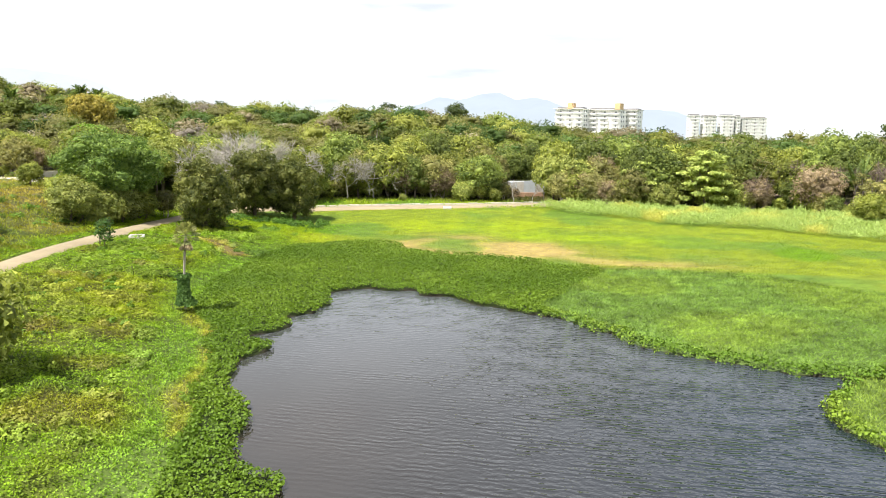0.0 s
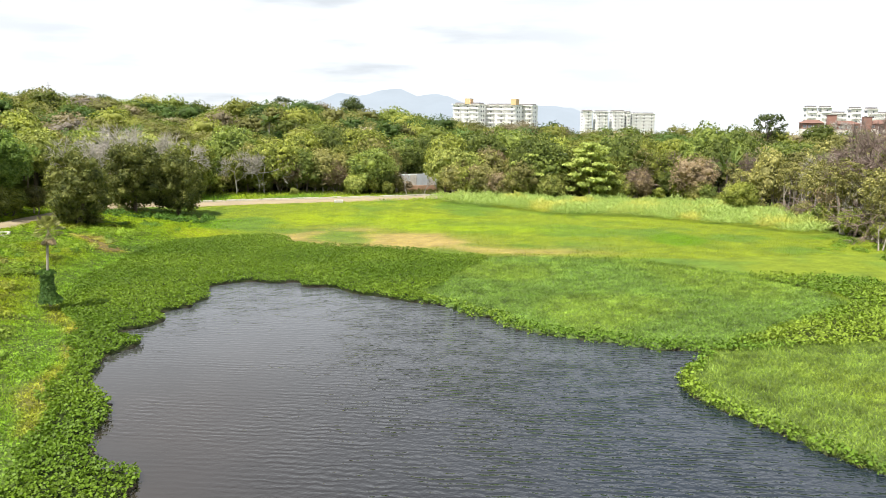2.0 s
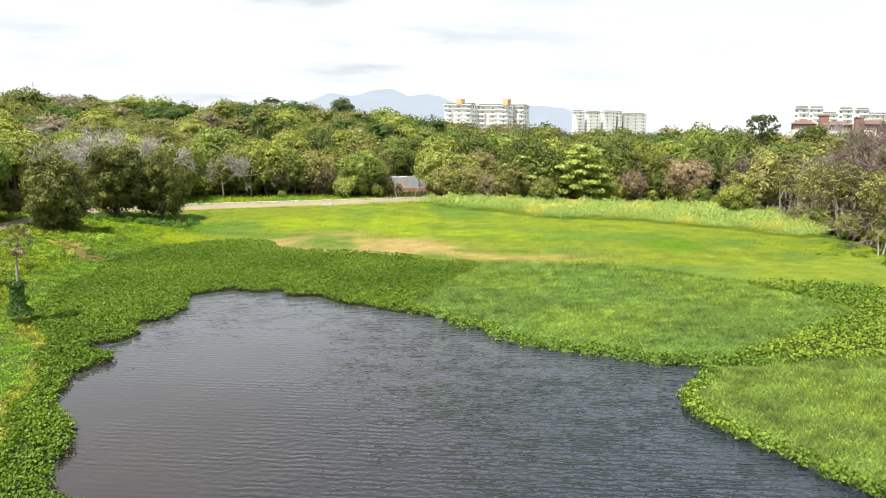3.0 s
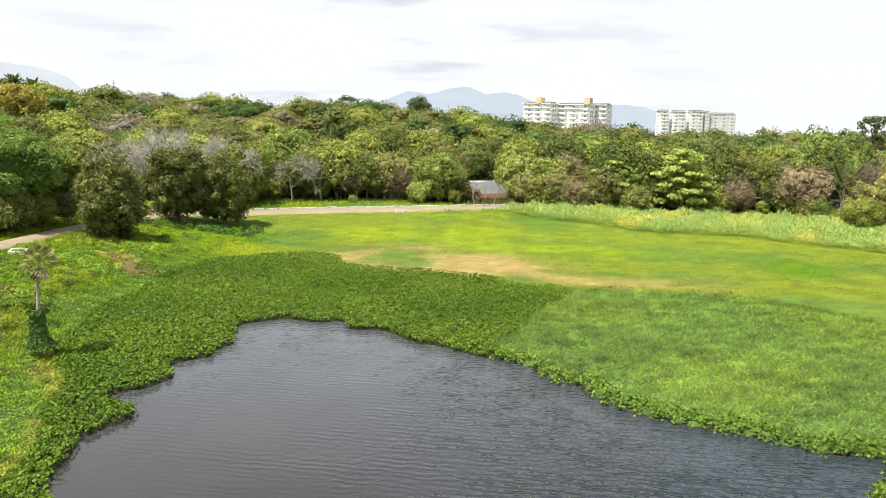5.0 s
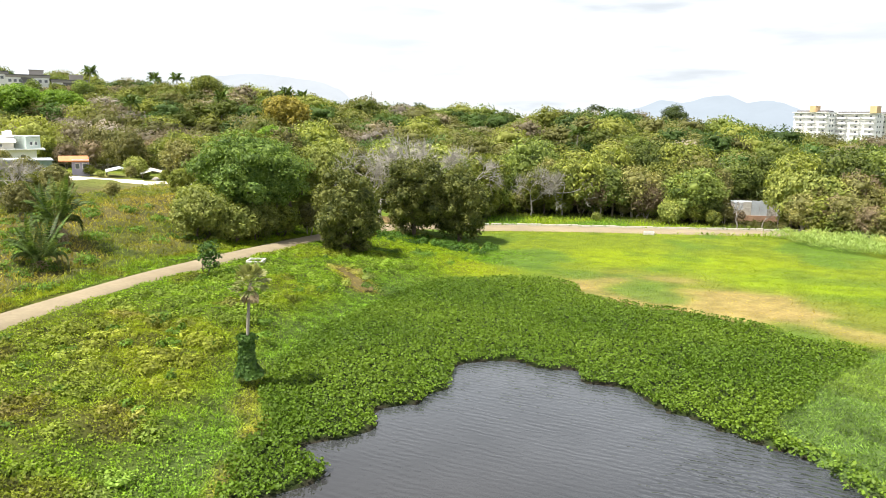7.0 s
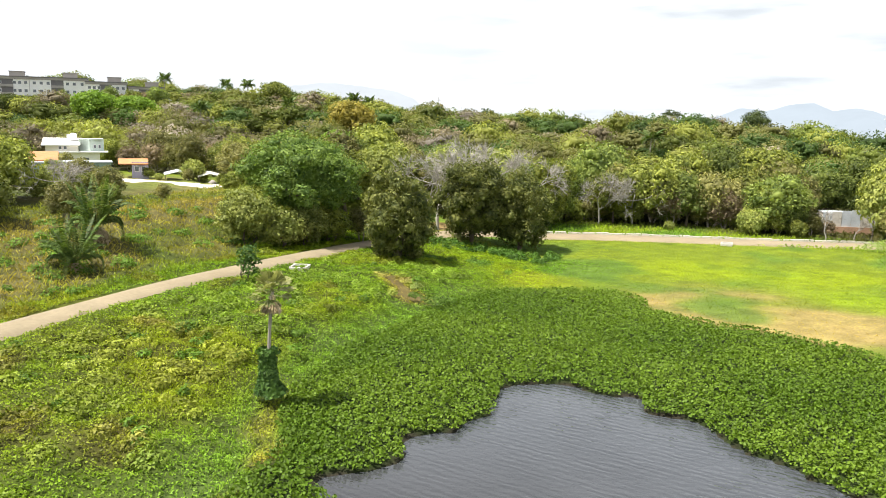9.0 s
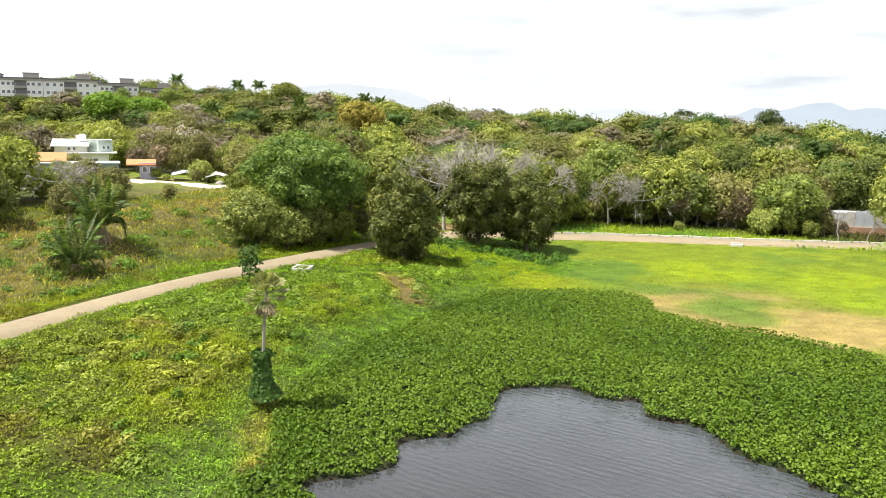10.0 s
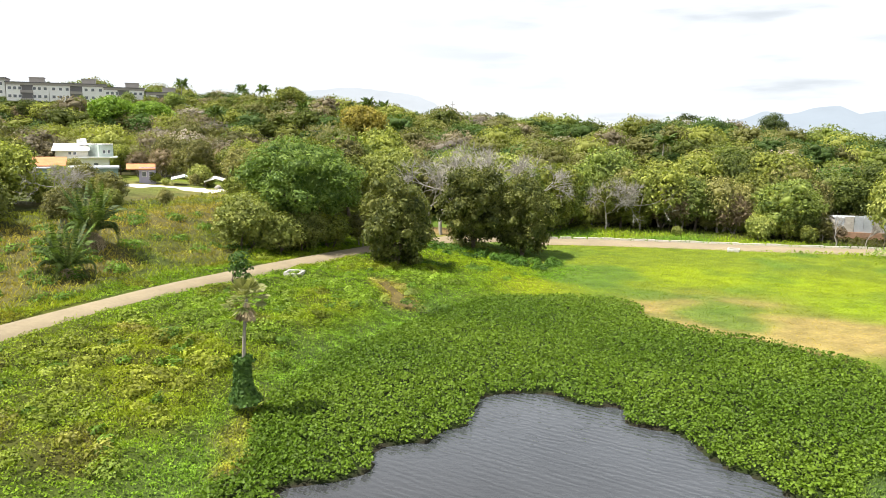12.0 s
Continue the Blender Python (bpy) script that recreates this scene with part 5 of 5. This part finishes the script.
rad = 0.95 * (0.48 + 0.36 * (1 - k) ** 3 + 0.5 * np.clip(0.25 - k, 0, 1) * 3 * (np.cos(a - 0.4) > 0)) * r.uniform(0.75, 1.1, n) * np.where(k > 0.9, 1.5 - 5 * (k - 0.9), 1.0)
d = np.column_stack([np.cos(a), np.sin(a), np.full(n, 0.35)])
c = np.column_stack([np.cos(a) * rad - 0.1, np.sin(a) * rad, k * 2.75])
v, f = leaves(r, c, d + r.normal(size=d.shape) * 0.4, r.uniform(0.14, 0.30, n), 0.75)
cv, cf = ICO2
v, f = joined([(v, f), (np.column_stack([cv[:, 0] * 0.42 - 0.1, cv[:, 1] * 0.42, 1.2 + cv[:, 2] * 1.25]), cf)])
part("vine_cover", np_mesh("vine_cover", v, f, M_VINE), None, fan, "dark green creeper wrapped round the trunk")


# ---- road-side concrete ----
def drain(x, y, turn, w, d):
    t = thing("drain_inlet", pose(x, y, land1(x, y) - 0.1, 0, 0, turn), "pale concrete drain inlet beside the dirt road", "drain")
    part("side_wall", boxes((-w / 2, 0, 0, 0.22, d, 0.5), bevel=0.02), M_CONC, t)
    part("side_wall", boxes((w / 2, 0, 0, 0.22, d, 0.5), bevel=0.02), M_CONC, t)
    part("front_wall", boxes((0, -d / 2, 0, w + 0.22, 0.22, 0.42), bevel=0.02), M_CONC, t)
    part("back_wall", boxes((0, d / 2, 0, w + 0.22, 0.22, 0.55), bevel=0.02), M_CONC, t)
    part("floor", boxes((0, 0, 0, w, d, 0.12)), M_GREYROOF, t)
    return t


drain(-35.6, 98.6, 12, 1.6, 1.3)
drain(5.8, 147.6, -4, 1.4, 0.9)
kerb = tagged(new("kerb"), "low pale concrete kerb along the far side of the dirt road", "kerb", kind="structure")
kp = [q for q in resample(ROAD_LINE, 2.0) if q[1] > 136]
for i, (a, b) in enumerate(zip(kp, kp[1:])):
    d = unit(b - a)
    s = np.array([-d[1], d[0]])
    m = (a + b) / 2 + s * 3.1
    o = part("kerb_stone", boxes((0, 0, -0.1, 1.97, 0.24, 0.42 + 0.04 * (i % 3)), bevel=0.02), M_KERB, kerb)
    o.matrix_basis = pose(m[0], m[1], land1(m[0], m[1]), 0, 0, math.degrees(math.atan2(d[1], d[0])))


# ---- buildings ----
def windows(t, wall_y, xs, zs, w, h, depth=0.12, name="window"):
    """Panes in frames set on a wall that faces -y."""
    fm, pm = bm_mesh("frame", boxes((0, 0, -0.08, w + 0.16, depth, h + 0.16)), M_WHITE), bm_mesh("pane", boxes((0, -depth / 2 - 0.004, 0, w, 0.03, h)), M_GLASS)
    for z in zs:
        for x in xs:
            o = part(name, fm, None, t)
            o.location = (x, wall_y, z)
            part("pane", pm, None, o, "dark glass pane")


def flats(x, y, z, turn, width, depth, floors, label, tower=None, group="", wall=None, roof=True, bays=3):
    """A block of flats with balconied floors; its front faces -y."""
    wall = wall or M_WHITE
    top = z + floors * 3.0
    floors = max(floors, int(math.ceil((top - land1(x, y)) / 3.0)))
    z = top - floors * 3.0
    t = thing("apartment_building", pose(x, y, z, 0, 0, turn), label, "building", group)
    h = 3.0
    part("wall", boxes((0, depth * 0.08, 0, width, depth * 0.84, floors * h)), wall, t)
    bw = width / bays
    for fl in range(floors):
        for b in range(bays):
            cx = -width / 2 + bw * (b + 0.5)
            o = part("balcony", boxes((cx, -depth / 2 + 0.6, fl * h - 0.1, bw * 0.82, 1.3, 0.2), (cx, -depth / 2 - 0.25, fl * h + 0.1, bw * 0.82, 0.14, 0.95)), wall, t)
            part("recess", boxes((cx, -depth * 0.34 - 0.02, fl * h + 0.15, bw * 0.62, 0.06, 2.2)), M_SHADEWALL, o)
            part("pane", boxes((cx + bw * 0.08, -depth * 0.34 - 0.08, fl * h + 0.15, bw * 0.14, 0.05, 1.9)), M_GLASS, o)
    for fl in range(floors):
        for sx in (-1, 1):
            for sy in (0.1, -0.18):
                part("window", boxes((sx * (width / 2 + 0.03), depth * sy, fl * h + 1.0, 0.08, 1.5, 1.2)), M_GLASS, t)
    if roof:
        part("roof", boxes((0, 0, floors * h, width + 1.0, depth + 0.8, 0.35)), M_WHITE, t)
        part("parapet", boxes((0, 0.4, floors * h + 0.35, width * 0.86, depth * 0.7, 0.9)), M_GREYROOF, t)
    if tower:
        tx, tw, th = tower
        part("water_tower", boxes((tx, -depth * 0.3, floors * h + 0.3, tw, depth * 0.5, th)) if th < 5 else boxes((tx, -depth * 0.45, 0, tw, depth * 0.5, floors * h + th)), M_ORANGE, t, "ochre water tower")
    return t


flats(104.5, 524, 8.5, -34, 20, 13, 6, "white block of flats with curved balconies and ochre tank", (1.5, 3.4, 3.6), "white apartment blocks")
flats(127.5, 522, 8.0, -34, 23, 13, 6, "white block of flats with ochre stair tower", (10.2, 3.6, 4.0), "white apartment blocks")
flats(146.0, 526, 8.0, -34, 11, 12, 6, "white end block of flats among trees", None, "white apartment blocks", bays=2)
for i, (bx, bw, bt) in enumerate(((251, 9, 25), (265, 12, 24.6), (281, 12, 25), (291, 4, 24.5), (306, 22, 23))):
    flats(bx, 700, bt - 18.4, -6, bw, 12, 6, "far white tower block in haze", None, "far tower blocks", bays=max(1, bw // 6))
for i, (bx, bt) in enumerate(((289, 25.2), (298.5, 25.2), (318, 24.8), (329, 24.6))):
    flats(bx, 420, bt - 18.6, -14, 6.0, 6.0, 6, "slim white tower with grey balconies", None, "slim towers", bays=1)
flats(309, 430, 6.5, -14, 17, 9, 5, "white apartment slab behind brown roofs", None, "slim towers", bays=3)
flats(345, 430, 6.5, -14, 17, 9, 5, "white apartment slab behind brown roofs", None, "slim towers", bays=3)


def hip_house(x, y, z, turn, w, d, h, label):
    t = thing("apartment_house", pose(x, y, z, 0, 0, turn), label, "building", "brown-roofed houses")
    part("wall", boxes((0, 0, 0, w, d, h)), M_CREAM, t)
    part("upper_storey", boxes((0, 0, h, w * 0.99, d * 0.99, 2.6)), M_REDWALL, t, "red-brown rendered top storey")
    bm = bmesh.new()
    bmesh.ops.create_cone(bm, cap_ends=True, segments=4, radius1=0.80, radius2=0.30, depth=1.0, matrix=Matrix.Rotation(math.pi / 4, 4, "Z"))
    bmesh.ops.transform(bm, matrix=Matrix.LocRotScale((0, 0, h + 2.6 + 0.8), None, (w, d, 1.6)), verts=bm.verts)
    part("roof", bm, M_REDROOF, t)
    windows(t, -d / 2 - 0.03, [w * k for k in (-0.35, -0.12, 0.12, 0.35)], [h - 2.2, h + 0.5], 1.4, 1.2)
    return t


hip_house(230, 332, 3.0, -28, 9.5, 10, 10.4, "cream house with red-brown top storey and roof")
hip_house(245, 330, 3.0, -28, 13, 11, 10.0, "wide cream house with red-brown top and roof")
hip_house(262, 326, 3.0, -28, 13, 11, 10.4, "wide cream house with red-brown top and roof")
hip_house(278, 320, 3.0, -28, 13, 11, 10.4, "wide cream house with red-brown top and roof")
st = thing("stair_tower", pose(238, 329, 3, 0, 0, -28), "red-brown stair tower between the houses", "building")
part("wall", boxes((0, 0, 0, 3.6, 5, 16.6)), M_REDWALL, st)
part("roof", boxes((0, 0, 16.6, 4.0, 5.4, 0.3)), M_REDROOF, st)
st2 = thing("stair_tower", pose(254, 326, 3, 0, 0, -28), "red-brown stair tower between the houses", "building")
part("wall", boxes((0, 0, 0, 3.4, 5, 15.8)), M_REDWALL, st2)
part("roof", boxes((0, 0, 15.8, 3.8, 5.4, 0.3)), M_REDROOF, st2)


def hill_flats(x, y, z, turn, w, floors=2):
    """A hilltop row of white flats with dark panels for shaded stairs and tank houses on the roof."""
    t = thing("apartment_row", pose(x, y, z, 0, 0, turn), "long white flats with grey roofs on the hilltop", "building", "hilltop flats")
    h = floors * 2.9
    part("wall", boxes((0, 0, 0, w, 9, h)), M_WHITE, t)
    part("parapet_band", boxes((0, 0, h, w + 0.4, 9.6, 0.8)), M_TAUPE, t, "taupe parapet band")
    part("roof", boxes((0, 0, h + 0.8, w + 0.9, 10.0, 0.3)), M_GREYROOF, t)
    part("tank_house", boxes((w * 0.2, 0, h + 1.1, 4.8, 4.0, 1.7), (w * 0.2, 0, h + 2.8, 5.2, 4.4, 0.25)), M_TAUPE, t)
    # the stairwell's shade is a dark panel laid on the wall, no opening
    part("stair_shade_panel", boxes((-w * 0.02, -4.46, 0, 4.2, 0.2, h)), M_GREYROOF, t, "flat dark panel painted as the stairwell's shade")
    for fl in range(floors):
        part("landing", boxes((-w * 0.02, -4.7, fl * 2.9 + 0.1, 4.2, 0.5, 0.9)), M_TAUPE, t)
    windows(t, -4.52, [w * k for k in (-0.42, -0.30, -0.18, 0.16, 0.28, 0.42)], [fl * 2.9 + 1.2 for fl in range(floors)], 1.0, 1.0)
    return t


for i, (hx, hy, hz, hw) in enumerate(((-256, 240, 26.4, 18), (-243.5, 250.5, 25.0, 14), (-231, 261.5, 25.0, 19), (-218.5, 272, 24.0, 14), (-208, 281, 22.6, 12))):
    hill_flats(hx, hy, hz + 2.2, 41, hw)

# white house with a green wing, on the slope
wh = thing("white_house", pose(-102.2, 138.1, 11.95, 0, 0, 43) @ Matrix.Scale(0.8, 4), "white-roofed house with pale green wing on the slope", "house")
part("lower_storey", boxes((-1.0, 3.4, -6.0, 10.5, 6.4, 6.0)), M_WHITE, wh)
part("ledge", boxes((0.8, 2.9, 0, 10.4, 7.8, 0.24), bevel=0.02), M_WHITE, wh)
part("upper_storey", boxes((-3.3, 3.4, 0.24, 6.4, 6.0, 1.5)), M_CREAM, wh, "cream rendered upper storey")
bm = boxes((-3.4, 3.3, 2.2, 7.6, 7.4, 0.2))
bmesh.ops.rotate(bm, cent=(-3.4, 3.3, 2.3), matrix=Matrix.Rotation(radians(11), 3, "X"), verts=bm.verts)
part("roof", bm, M_WHITE, wh, "white painted pitched roof")
wing = part("green_wing", boxes((0, 0, 0.24, 3.7, 3.7, 2.7), bevel=0.03), M_PALEGREEN, wh, "pale green rendered wing")
wing.matrix_basis = pose(2.6, 3.0, 0, 0, 0, 38)
part("wing_roof", boxes((2.4, 3.2, 2.94, 5.4, 4.6, 0.16)), M_WHITE, wh)
part("water_tank", boxes((-1.3, 4.4, 2.9, 2.0, 1.6, 1.1), (-1.0, 4.4, 4.0, 1.2, 1.2, 0.25), bevel=0.02), M_WHITE, wh)
windows(wh, 0.36, (-3.6, -2.6), (0.75,), 0.55, 0.6)
windows(wing, -1.9, (-0.6, 0.6), (1.0,), 0.5, 0.7)
windows(wh, 0.16, (-4.0, -1.4, 1.6), (-2.2,), 0.9, 1.1)
th = thing("green_house", pose(-92.7, 126.5, 7.2, 0, 0, 44), "grey-green walled house with metal roof edge", "house")
part("wall", boxes((0, 0, 0, 12, 6.0, 3.7)), M_TEAL, th)
part("roof", boxes((-0.5, 0.2, 3.7, 13.4, 7.0, 0.2)), M_SHEET, th)
part("door_panel", boxes((4.0, -3.05, 0.3, 2.4, 0.12, 2.4)), M_WHITE, th, "white painted panel")
bm = boxes((-4.4, 2.2, 4.5, 5.6, 5.0, 0.2))
bmesh.ops.rotate(bm, cent=(-4.4, 2.2, 4.6), matrix=Matrix.Rotation(radians(14), 3, "X"), verts=bm.verts)
part("tile_awning", bm, M_TILE, th, "orange clay-tiled awning")
oh = thing("small_house", pose(-88.2, 136.2, 8.3, 0, 0, 41), "small lilac house with orange tiled roof", "house")
part("wall", boxes((0.6, 0, -0.9, 2.6, 3.0, 3.4)), M_LILAC, oh)
bm = boxes((-0.4, -0.2, 2.5, 4.6, 3.6, 0.18))
bmesh.ops.rotate(bm, cent=(0, 0, 2.6), matrix=Matrix.Rotation(radians(12), 3, "X"), verts=bm.verts)
part("roof", bm, M_TILE, oh)
windows(oh, -1.54, (0.1, 1.2), (1.0,), 0.6, 0.8)

# pale track and yard below the houses
tr = rounded([(-87, 131.5), (-82, 131.5), (-76, 132.5), (-70, 134), (-64, 135)], False, 4)
tagged(new("track", strip(resample(tr, 1.0), [-2.2, -1.7, 0, 1.7, 2.2], [-0.1, 0.16, 0.2, 0.16, -0.1], "track", M_PALEDIRT)), "sunlit pale track below the hillside houses", "road", kind="structure")
yw = thing("yard_wall", pose(-64.5, 141.0, land1(-64.5, 141.0), 0, 0, 35), "broken whitewashed yard wall beside the pale track", "wall")
part("wall", boxes((0, 0, -0.5, 6.5, 0.25, 1.6)), M_CONC, yw)
part("wall_end", boxes((5.2, 0, -0.5, 3.8, 0.25, 1.3)), M_BRICK, yw, "bare brick stretch")
part("pillar", boxes((7.2, 0, -0.5, 0.4, 0.4, 2.6)), M_WHITE, yw)
def shelter(x, y, turn, w, d, h, material, label):
    """A sagging sheet on four thin posts."""
    t = thing("yard_shelter", pose(x, y, land1(x, y), 0, 0, turn), label, "shelter")
    bm = bmesh.new()
    bmesh.ops.create_grid(bm, x_segments=6, y_segments=4, size=0.5)
    for q in bm.verts:
        q.co = (q.co.x * w, q.co.y * d, h + 0.5 * (1 - abs(q.co.x) * 2) - 0.25 * math.cos(q.co.y * math.pi) + 0.3 * q.co.y)
    bmesh.ops.solidify(bm, geom=bm.faces[:], thickness=0.05)
    part("sheet", bm, material, t)
    for sx in (-0.46, 0.46):
        for sy in (-0.46, 0.46):
            part("post", boxes((sx * w, sy * d, -0.4, 0.09, 0.09, h + 0.35)), M_BARK, t)
    return t


shelter(-75.0, 138.0, 40, 3.6, 3.0, 1.2, M_CREAM, "off-white tarpaulin shelter in the yard")
shelter(-81.0, 137.6, 40, 4.2, 2.6, 1.1, M_SHEET, "low grey sheet-roofed lean-to in the yard")
shelter(-69.6, 140.2, 40, 4.4, 3.0, 1.8, M_BARK, "dark brown thatched shade in the yard")
for i, (bx, by, bs) in enumerate(((-68.5, 137.0, 1.1), (-66.6, 137.6, 0.8), (-73, 136.0, 0.6))):
    r = np.random.RandomState(600 + i)
    v = ICO2[0] * (1 + 0.2 * r.normal(size=(len(ICO2[0]), 1))) * np.array([bs, bs * 0.8, bs * 0.7]) + [0, 0, bs * 0.3]
    o = new("boulder", np_mesh("boulder", v, ICO2[1], M_ROCK, smooth=True))
    o.location = (bx, by, land1(bx, by))
    tagged(o, "grey boulder beside the pale track", "rock")

# shed wall behind the road
sh = thing("shed", pose(25.5, 172, land1(25.5, 172) - 0.3, 0, 0, 4), "pale sheet-walled shed with brick base behind trees", "shed")
for k in range(7):
    part("sheet", boxes((-4.2 + 1.4 * k, -2.05 - 0.05 * (k % 2), 1.25, 1.36, 0.05, 2.3 + 0.5 * ((k * 5) % 4) / 3), bevel=0.01), (M_SHEET, M_CONC)[k in (1, 4)], sh, "pale sheet of walling")
part("wall", boxes((0, 0, 1.2, 9.6, 4, 2.2)), M_CONC, sh, "grey rendered wall")
part("brick_base", boxes((0.3, -0.1, 0, 11, 4.4, 1.3)), M_BRICK, sh)
part("roof", boxes((-1.2, 0.4, 3.4, 7.4, 4.0, 0.12)), M_SHEET, sh)

for i, (k, px, py, sc) in enumerate(((OLIVE, 18.5, 164.5, 0.5), (DRYT, 21.0, 165.5, 0.36), (SHRUB, 28.5, 163.0, 0.45), (DRYT, 30.5, 160.0, 0.55), (UNDER, 16.5, 161.5, 0.42), (OLIVE, 27.0, 159.0, 0.2))):
    plant(k, i, px, py, sc, i * 1.9, "scrubby bush growing before the shed", "shed scrub")
# tall scrub closing the meadow's east end
for i, (k, px, py, sc) in enumerate(((BROWNBARE, 90, 112, 1.9), (BROWNBARE, 93, 104, 2.2), (SLIM, 92, 108, 1.35), (DEEPT, 97, 112, 1.25), (BARE, 98, 118, 1.85), (BROWNBARE, 90, 99, 2.1), (BROWNBARE, 97, 100, 2.3), (BROWNBARE, 88, 95, 1.9), (OLIVE, 96, 99, 1.35), (DEEPT, 101, 105, 1.35), (SLIM, 88, 104, 1.3), (BARE, 87, 118, 1.6), (DRYT, 94, 121, 1.4), (BARE, 104, 110, 2.0), (DEEPT, 88, 90, 1.0), (BARE, 86, 100, 1.5), (SHRUB, 80, 92, 0.6), (SHRUB, 79.5, 101, 0.6), (SHRUB, 81, 107, 0.7))):
    plant(k, i, px, py, sc, i * 1.3, group="east scrub")
for i in range(22):
    ey = 86 + 1.9 * i
    ex = float(np.interp(ey, [86, 100, 110, 126], [77.5, 79.5, 81.0, 84.0])) + 1.6 * math.sin(i * 2.7)
    plant(SLIM, i, ex + 1.0, ey, 0.8 + 0.12 * math.sin(i * 1.9), i * 1.7, "slender pale-stemmed tree at the meadow's east edge", "east scrub", tall=1.15)
for i, (px, py, sc) in enumerate(((86, 93, 2.0), (88, 101, 2.3), (85, 106, 1.9), (91, 96, 2.5), (93, 108, 2.4), (96, 102, 2.6), (90, 88, 2.2), (98, 95, 2.6))):
    plant(BROWNBARE, i, px, py, sc, i * 1.1, group="east scrub")
# pale bare limbs and dry crowns along the wood's front
for i, (k, px, py, sc) in enumerate(((BARE, -18, 169, 1.1), (BARE, 1, 171, 1.15), (DRYT, 5.5, 168, 0.8), (BARE, 12, 168, 1.0), (OLIVE, 15, 170, 1.05), (DRYT, 34, 156, 0.9), (BARE, 38, 155, 0.85), (DRYT, 66, 149, 0.9), (OLIVE, 31, 158, 1.0))):
    plant(k, i, px, py, sc, i * 2.3, group="wood front")

# radio mast on the ridge
ms = thing("radio_mast", pose(-93, 300, land1(-93, 300)), "thin lattice radio mast on the ridge", "mast")
part("pole", boxes((0, 0, 0, 0.18, 0.18, 11.5)), M_TAUPE, ms)
part("crossarm", boxes((0, 0, 10.2, 1.6, 0.15, 0.15), (0, 0, 9.0, 1.2, 0.15, 0.15)), M_TAUPE, ms)


# ---- far mountains ----
def ridge(name, peaks, y, label, seed, material=None):
    """A mountain range: a long body whose crest runs through a few peaks."""
    r = np.random.RandomState(seed)
    xs = np.linspace(peaks[0][0], peaks[-1][0], 90)
    h = np.interp(xs, [p[0] for p in peaks], [p[1] for p in peaks]) + 4 * waves(xs, xs * 0, 25, seed)
    rows = []
    for k, (dy, sc) in enumerate(((-500, 0.0), (-250, 0.55), (0, 1.0), (250, 0.5), (480, 0.0))):
        rows.append(np.column_stack([xs, np.full(90, y + dy) + 30 * waves(xs, xs * 0 + k * 50, 60, seed + 1), np.maximum(h, 0) * sc * (1 if sc in (0, 1) else 1 + 0.1 * np.sin(xs / 90 + k)) - (1 if sc else 220)]))
    v = np.concatenate(rows)
    i, j = np.meshgrid(np.arange(4), np.arange(89), indexing="ij")
    f = np.stack([i * 90 + j, i * 90 + j + 1, (i + 1) * 90 + j + 1, (i + 1) * 90 + j], -1).reshape(-1, 4)
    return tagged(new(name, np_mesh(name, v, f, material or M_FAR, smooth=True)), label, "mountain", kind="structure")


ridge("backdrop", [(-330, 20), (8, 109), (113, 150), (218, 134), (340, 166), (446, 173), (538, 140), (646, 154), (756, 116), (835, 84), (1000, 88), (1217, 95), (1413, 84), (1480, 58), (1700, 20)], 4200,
      "distant mountain range in painted pale blue haze", 71)
ridge("backdrop", [(-3000, 180), (-2400, 270), (-2154, 283), (-2010, 270), (-1778, 243), (-1634, 200), (-1560, 150), (-1350, 40)], 4150, "distant mountain shoulder in painted pale blue haze", 72, M_FARTHER)
